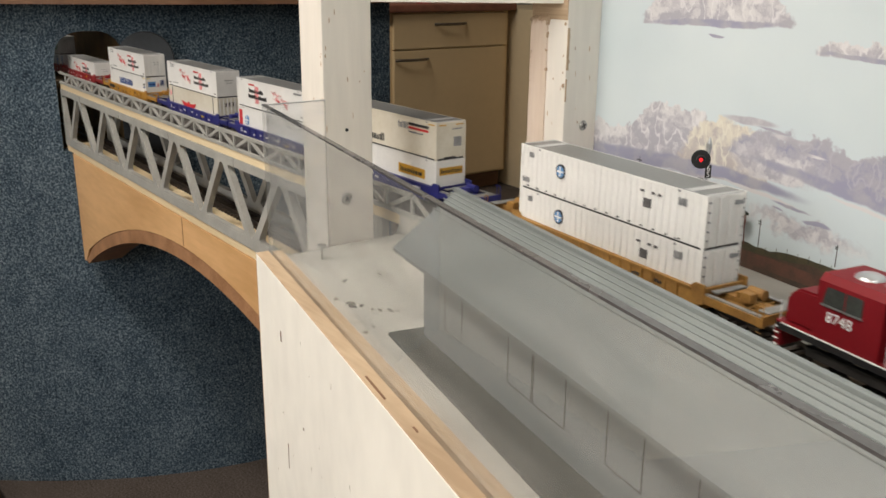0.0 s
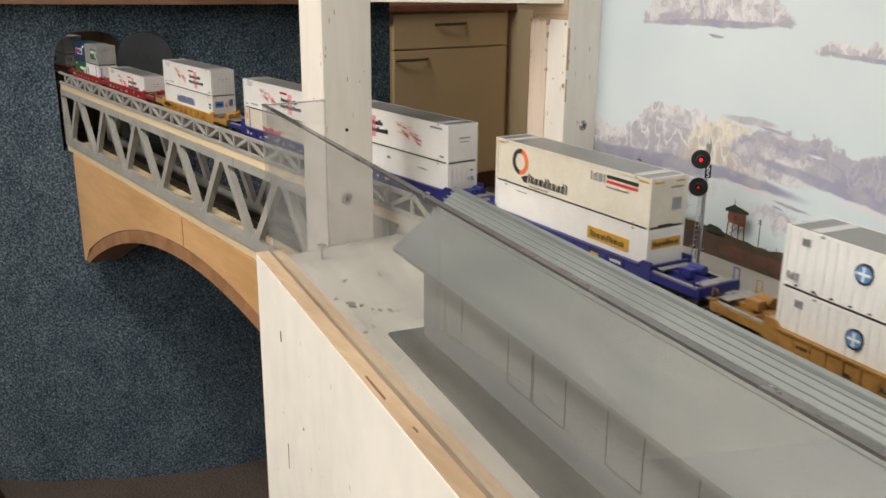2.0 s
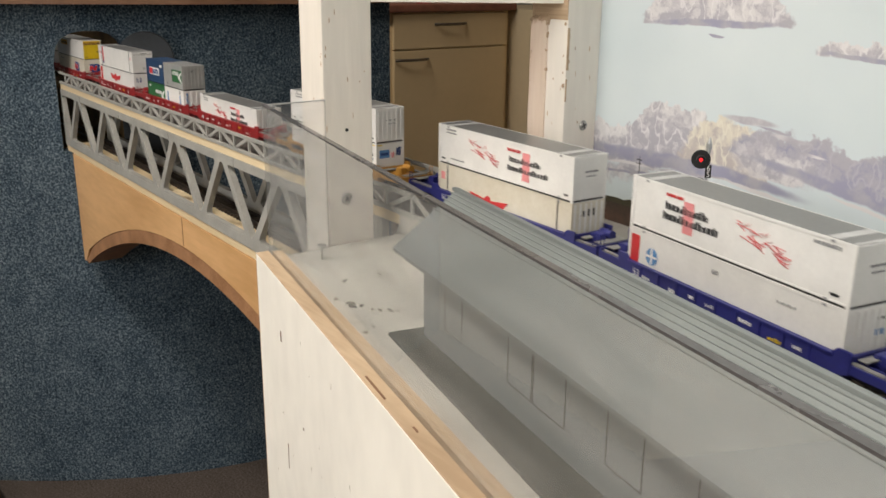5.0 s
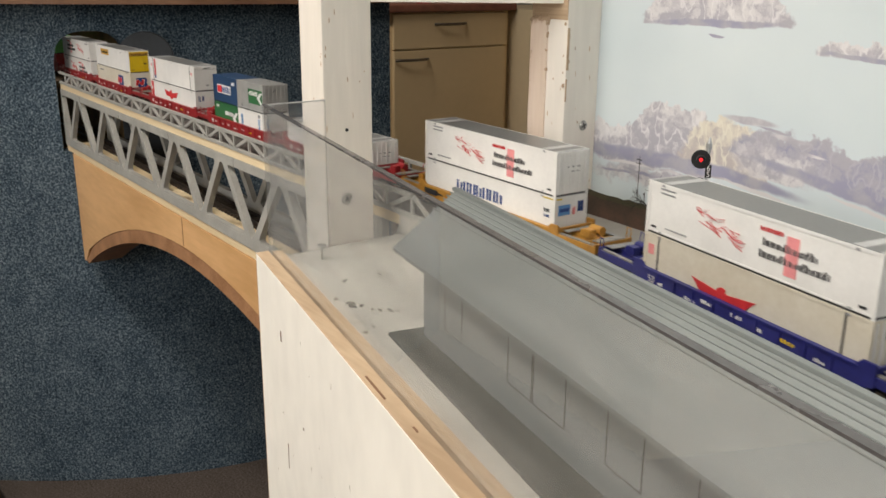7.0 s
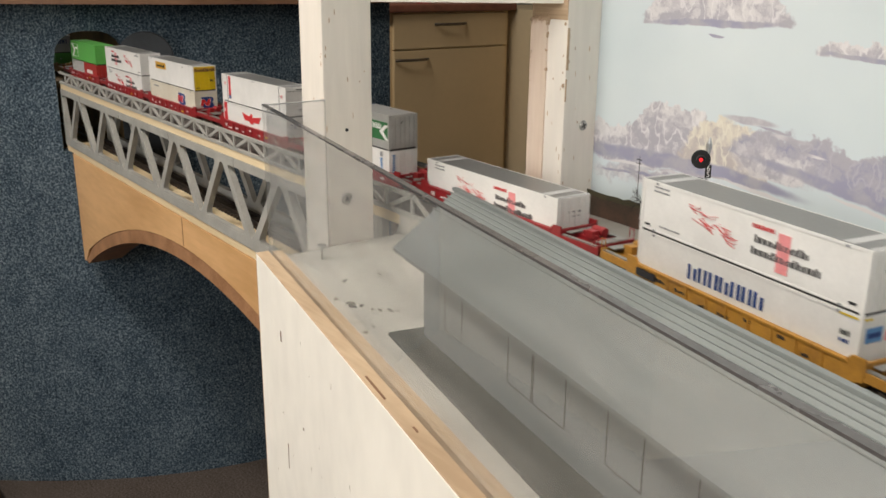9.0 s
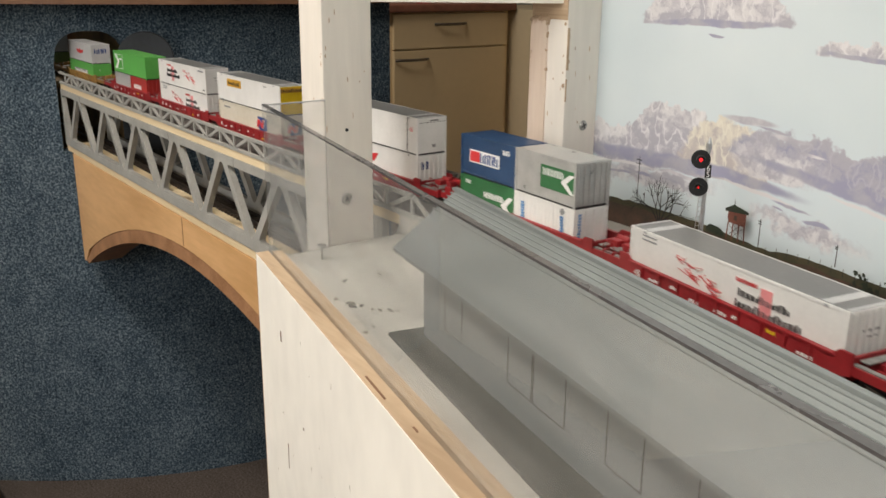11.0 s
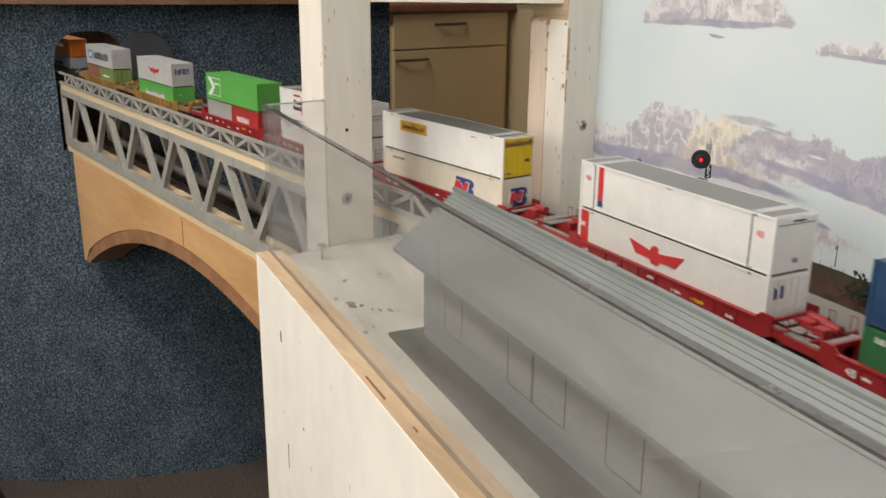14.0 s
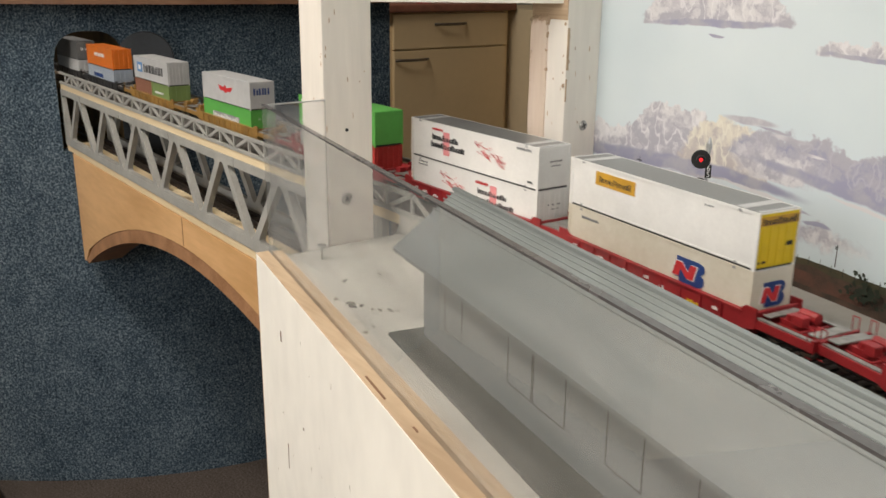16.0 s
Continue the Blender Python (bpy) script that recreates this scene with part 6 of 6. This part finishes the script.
f.bars("end", 0.14, 0.84, 0.52, 0.76, 3, M_BLUE)
stack(s, (low_c,), (top_c,), H86)

# wagon 13
s = -3.3063
car = well_car("tan weathered well wagon", L48 + 0.006, 0.044, 0.036, CAR_TAN)
put(car, s, CAR_BASE)
c, f = container("plain brown ribbed short container", L20, H86, C_BROWN, C_BROWN, ribs=12, door_ribs=4)
put(c, s - q, BASE)
c, f = container("olive green short container with pale lettering", L20, H86, C_OLIVE, C_OLIVE, ribs=0, door_ribs=4)
f.bars("side", 0.2, 0.7, 0.5, 0.6, 6, WHITE_MARK)
put(c, s + q, BASE)
top_c, f = container("light grey ribbed container with dark lettering bars", L40, H96, C_LGREY, C_LGREY, ribs=0, door_ribs=6)
f.rect("side", 0.1, 0.25, 0.3, 0.75, M_LBLUE), f.rect("side", 0.14, 0.21, 0.42, 0.62, WHITE_MARK, 0.0002), f.bars("side", 0.3, 0.86, 0.34, 0.7, 6, M_BLACK)
put(top_c, s, BASE + H86 + 0.0008)

# wagon 14
s = -3.552
car = well_car("black well wagon with trucks", L48 + 0.006, 0.032, 0.026, CAR_BLACK)
put(car, s, CAR_BASE)
low_c, f = container("blue-grey container with dark lettering bars", L40, H86, C_BLUEGREY, C_BLUEGREY, ribs=24, door_ribs=4)
f.bars("side", 0.25, 0.6, 0.4, 0.62, 6, M_BLUE, 0.0006)
top_c, f = container("orange container with white lettering bars", L40, H96, C_ORANGE, C_ORANGE, door_ribs=4)
f.bars("side", 0.3, 0.7, 0.5, 0.68, 7, WHITE_MARK)
stack(s, (low_c,), (top_c,), H86)

# wagon 15
s = -3.752
car = well_car("black well wagon with trucks", L48 + 0.006, 0.026, 0.026, CAR_BLACK)
put(car, s, CAR_BASE)
low_c, f = container("plain light grey ribbed container", L40, H86, C_LGREY, C_LGREY, ribs=24, door_ribs=4)
top_c, f = container("dark grey container with a pale lettered end", L40, H96, C_DKGREY, C_DKGREY, door_ribs=4)
f.bars("end", 0.2, 0.8, 0.5, 0.66, 5, WHITE_MARK, 0.0004)
stack(s, (low_c,), (top_c,), H86)


def locomotive():
    """Red diesel locomotive, its cab towards the wagons; base at rail height plus the wagons' base."""
    c = thing("locomotive", "red model diesel locomotive with black underframe and silver fans", "locomotive")
    L = 0.255
    x0 = -L / 2
    part("underframe", B(x0, L / 2, -0.0165, 0.0165, 0.0095, 0.0135, 0.0005), BLACK, c)
    part("walkway_deck", B(x0 + 0.001, L / 2, -0.0166, 0.0166, 0.0135, 0.0143), LOCO_RED, c)
    for s_ in (-1, 1):
        part("side_stripe", B(x0 + 0.004, L / 2, s_ * 0.0168 - 0.0002, s_ * 0.0168 + 0.0002, 0.0134, 0.0141), WHITE_MARK, c)
    part("fuel_tank", prism(bmesh.new(), [(-0.014, 0.0095), (-0.014, 0.003), (-0.009, -0.001), (0.009, -0.001), (0.014, 0.003), (0.014, 0.0095)], "x", -0.035, 0.035), BLACK, c)
    part("pilot", B(x0 - 0.001, x0 + 0.003, -0.0155, 0.0155, 0.0, 0.0142, 0.0004), LOCO_RED, c)
    bm = prism(bmesh.new(), [(x0 + 0.002, 0.0142), (x0 + 0.003, 0.028), (x0 + 0.009, 0.0335), (x0 + 0.03, 0.0345), (x0 + 0.03, 0.0142)], "y", -0.0135, 0.0135)
    bmesh.ops.bevel(bm, geom=bm.edges[:], offset=0.0012, segments=2, affect="EDGES")
    part("nose", bm, LOCO_RED, c)
    cab_b = part("cab", prism(bmesh.new(), [(-0.0165, 0.0142), (-0.0165, 0.0435), (-0.0135, 0.0470), (0.0135, 0.0470), (0.0165, 0.0435), (0.0165, 0.0142)], "x", x0 + 0.024, x0 + 0.062), LOCO_RED, c)
    for s_ in (-1, 1):
        bm = bmesh.new()
        prism(bm, rounded([(x0 + 0.0275, 0.0325), (x0 + 0.0505, 0.0325), (x0 + 0.0505, 0.0415), (x0 + 0.0295, 0.0415)], (0.001, 0.001, 0.001, 0.001)), "y", s_ * 0.0166 - 0.0003, s_ * 0.0166 + 0.0003)
        wdw = part("cab_window", bm, GLASSY, cab_b, "dark cab side window")
        part("window_sill", B(x0 + 0.027, x0 + 0.051, s_ * 0.0168 - 0.0006, s_ * 0.0168 + 0.0006, 0.0317, 0.0325), ALU, wdw)
        part("window_bar", B(x0 + 0.0405, x0 + 0.0411, s_ * 0.0167 - 0.0004, s_ * 0.0167 + 0.0004, 0.0325, 0.0415), LOCO_RED, wdw)
    part("windscreen", B(x0 + 0.0235, x0 + 0.0245, -0.011, 0.011, 0.0355, 0.0415, 0.0003), GLASSY, cab_b)
    text_mesh("numeral", "8748", 0.0078, WHITE_MARK, cab_b, Matrix.Translation((x0 + 0.0385, -0.0168, 0.0265)) @ Matrix.Rotation(radians(90), 4, "X"))
    part("hood", B(x0 + 0.062, L / 2 - 0.012, -0.0105, 0.0105, 0.0142, 0.0435, 0.0012), LOCO_RED, c)
    part("radiator", B(L / 2 - 0.06, L / 2 - 0.014, -0.0155, 0.0155, 0.035, 0.0455, 0.001), LOCO_RED, c)
    for x in (x0 + 0.072, x0 + 0.088, x0 + 0.104, L / 2 - 0.05, L / 2 - 0.03):
        part("fan", rod(bmesh.new(), (x, 0, 0.0435), (x, 0, 0.0465), 0.0066, 20, 0.006), ALU, c, "silver roof fan")
    for x, y in ((x0 + 0.040, -0.001), (x0 + 0.056, 0.001)):
        bm = bmesh.new()
        bmesh.ops.create_uvsphere(bm, u_segments=20, v_segments=10, radius=1.0, matrix=Matrix.Translation((x, y, 0.0464)) @ Matrix.Diagonal((0.0075, 0.0075, 0.0036, 1)))
        part("roof_dome", bm, ALU, cab_b, "silver domed roof fan", smooth=True)
    for s_ in (-1, 1):
        bm = bmesh.new()
        y = s_ * 0.0162
        for k in range(9):
            x = x0 + 0.066 + k * 0.021
            rod(bm, (x, y, 0.0142), (x, y, 0.0262), 0.00028, 5)
        rod(bm, (x0 + 0.066, y, 0.0262), (x0 + 0.234, y, 0.0262), 0.00028, 5)
        rod(bm, (x0 + 0.001, y * 0.9, 0.0142), (x0 + 0.001, y * 0.9, 0.025), 0.00028, 5)
        part("hand_rail", bm, WHITE_MARK, c)
    bm = bmesh.new()
    for k in range(4):
        for s_ in (-1, 1):
            box(bm, x0 - 0.0005, x0 + 0.0025, s_ * 0.0165 - 0.0005, s_ * 0.0165 + 0.0005, 0.001 + k * 0.0033, 0.0013 + k * 0.0033)
    part("steps", bm, WHITE_MARK, c)
    zr = RAILTOP - CAR_BASE
    for xc in (-0.08, 0.08):
        t = part("truck", B(xc - 0.03, xc + 0.03, -0.0125, 0.0125, zr + 0.004, zr + 0.0095, 0.0008), RUSTBLACK, c)
        for dx in (-0.022, 0, 0.022):
            for s_ in (-1, 1):
                part("wheel", rod(bmesh.new(), (xc + dx, s_ * 0.0078, zr + 0.0055), (xc + dx, s_ * 0.0097, zr + 0.0055), 0.0055, 18), RAIL, t)
    part("coupler", B(x0 - 0.008, x0, -0.0015, 0.0015, 0.002, 0.006, 0.0003), RUSTBLACK, c)
    return c


put(locomotive(), -0.3997 + L53 / 2 + 0.049 + 0.0135 + 0.1275, CAR_BASE)

# how far the train has gone at each time
RUN_ROWS = [(0, 0.0), (0.5, 0.057), (1, 0.1204), (1.5, 0.1892), (2, 0.2473), (2.5, 0.3042), (3, 0.3697), (3.5, 0.4379), (4, 0.504), (4.5, 0.5684), (5.0, 0.6303), (5.5, 0.6922), (6.0, 0.7542), (6.5, 0.8161), (7, 0.875), (7.5, 0.933), (8, 0.9979), (8.5, 1.0665), (9, 1.1329), (9.5, 1.1950), (10.0, 1.2567), (10.5, 1.3184), (11.0, 1.3801), (11.5, 1.4418), (12, 1.503), (12.5, 1.5667), (13, 1.6327), (13.5, 1.6923), (14, 1.7548), (14.5, 1.8195), (15, 1.8868), (15.5, 1.9496), (16, 2.004)]


def motions():
    """The whole train rolls along the track."""
    for ob, s, z in MOVING:
        rows = []
        for t, run in RUN_ROWS:
            x, y, h = on_track(s + run)
            rows.append((t, Matrix.Translation((x, y, z)) @ Matrix.Rotation(h, 4, "Z")))
        walk(ob, rows)


motions()
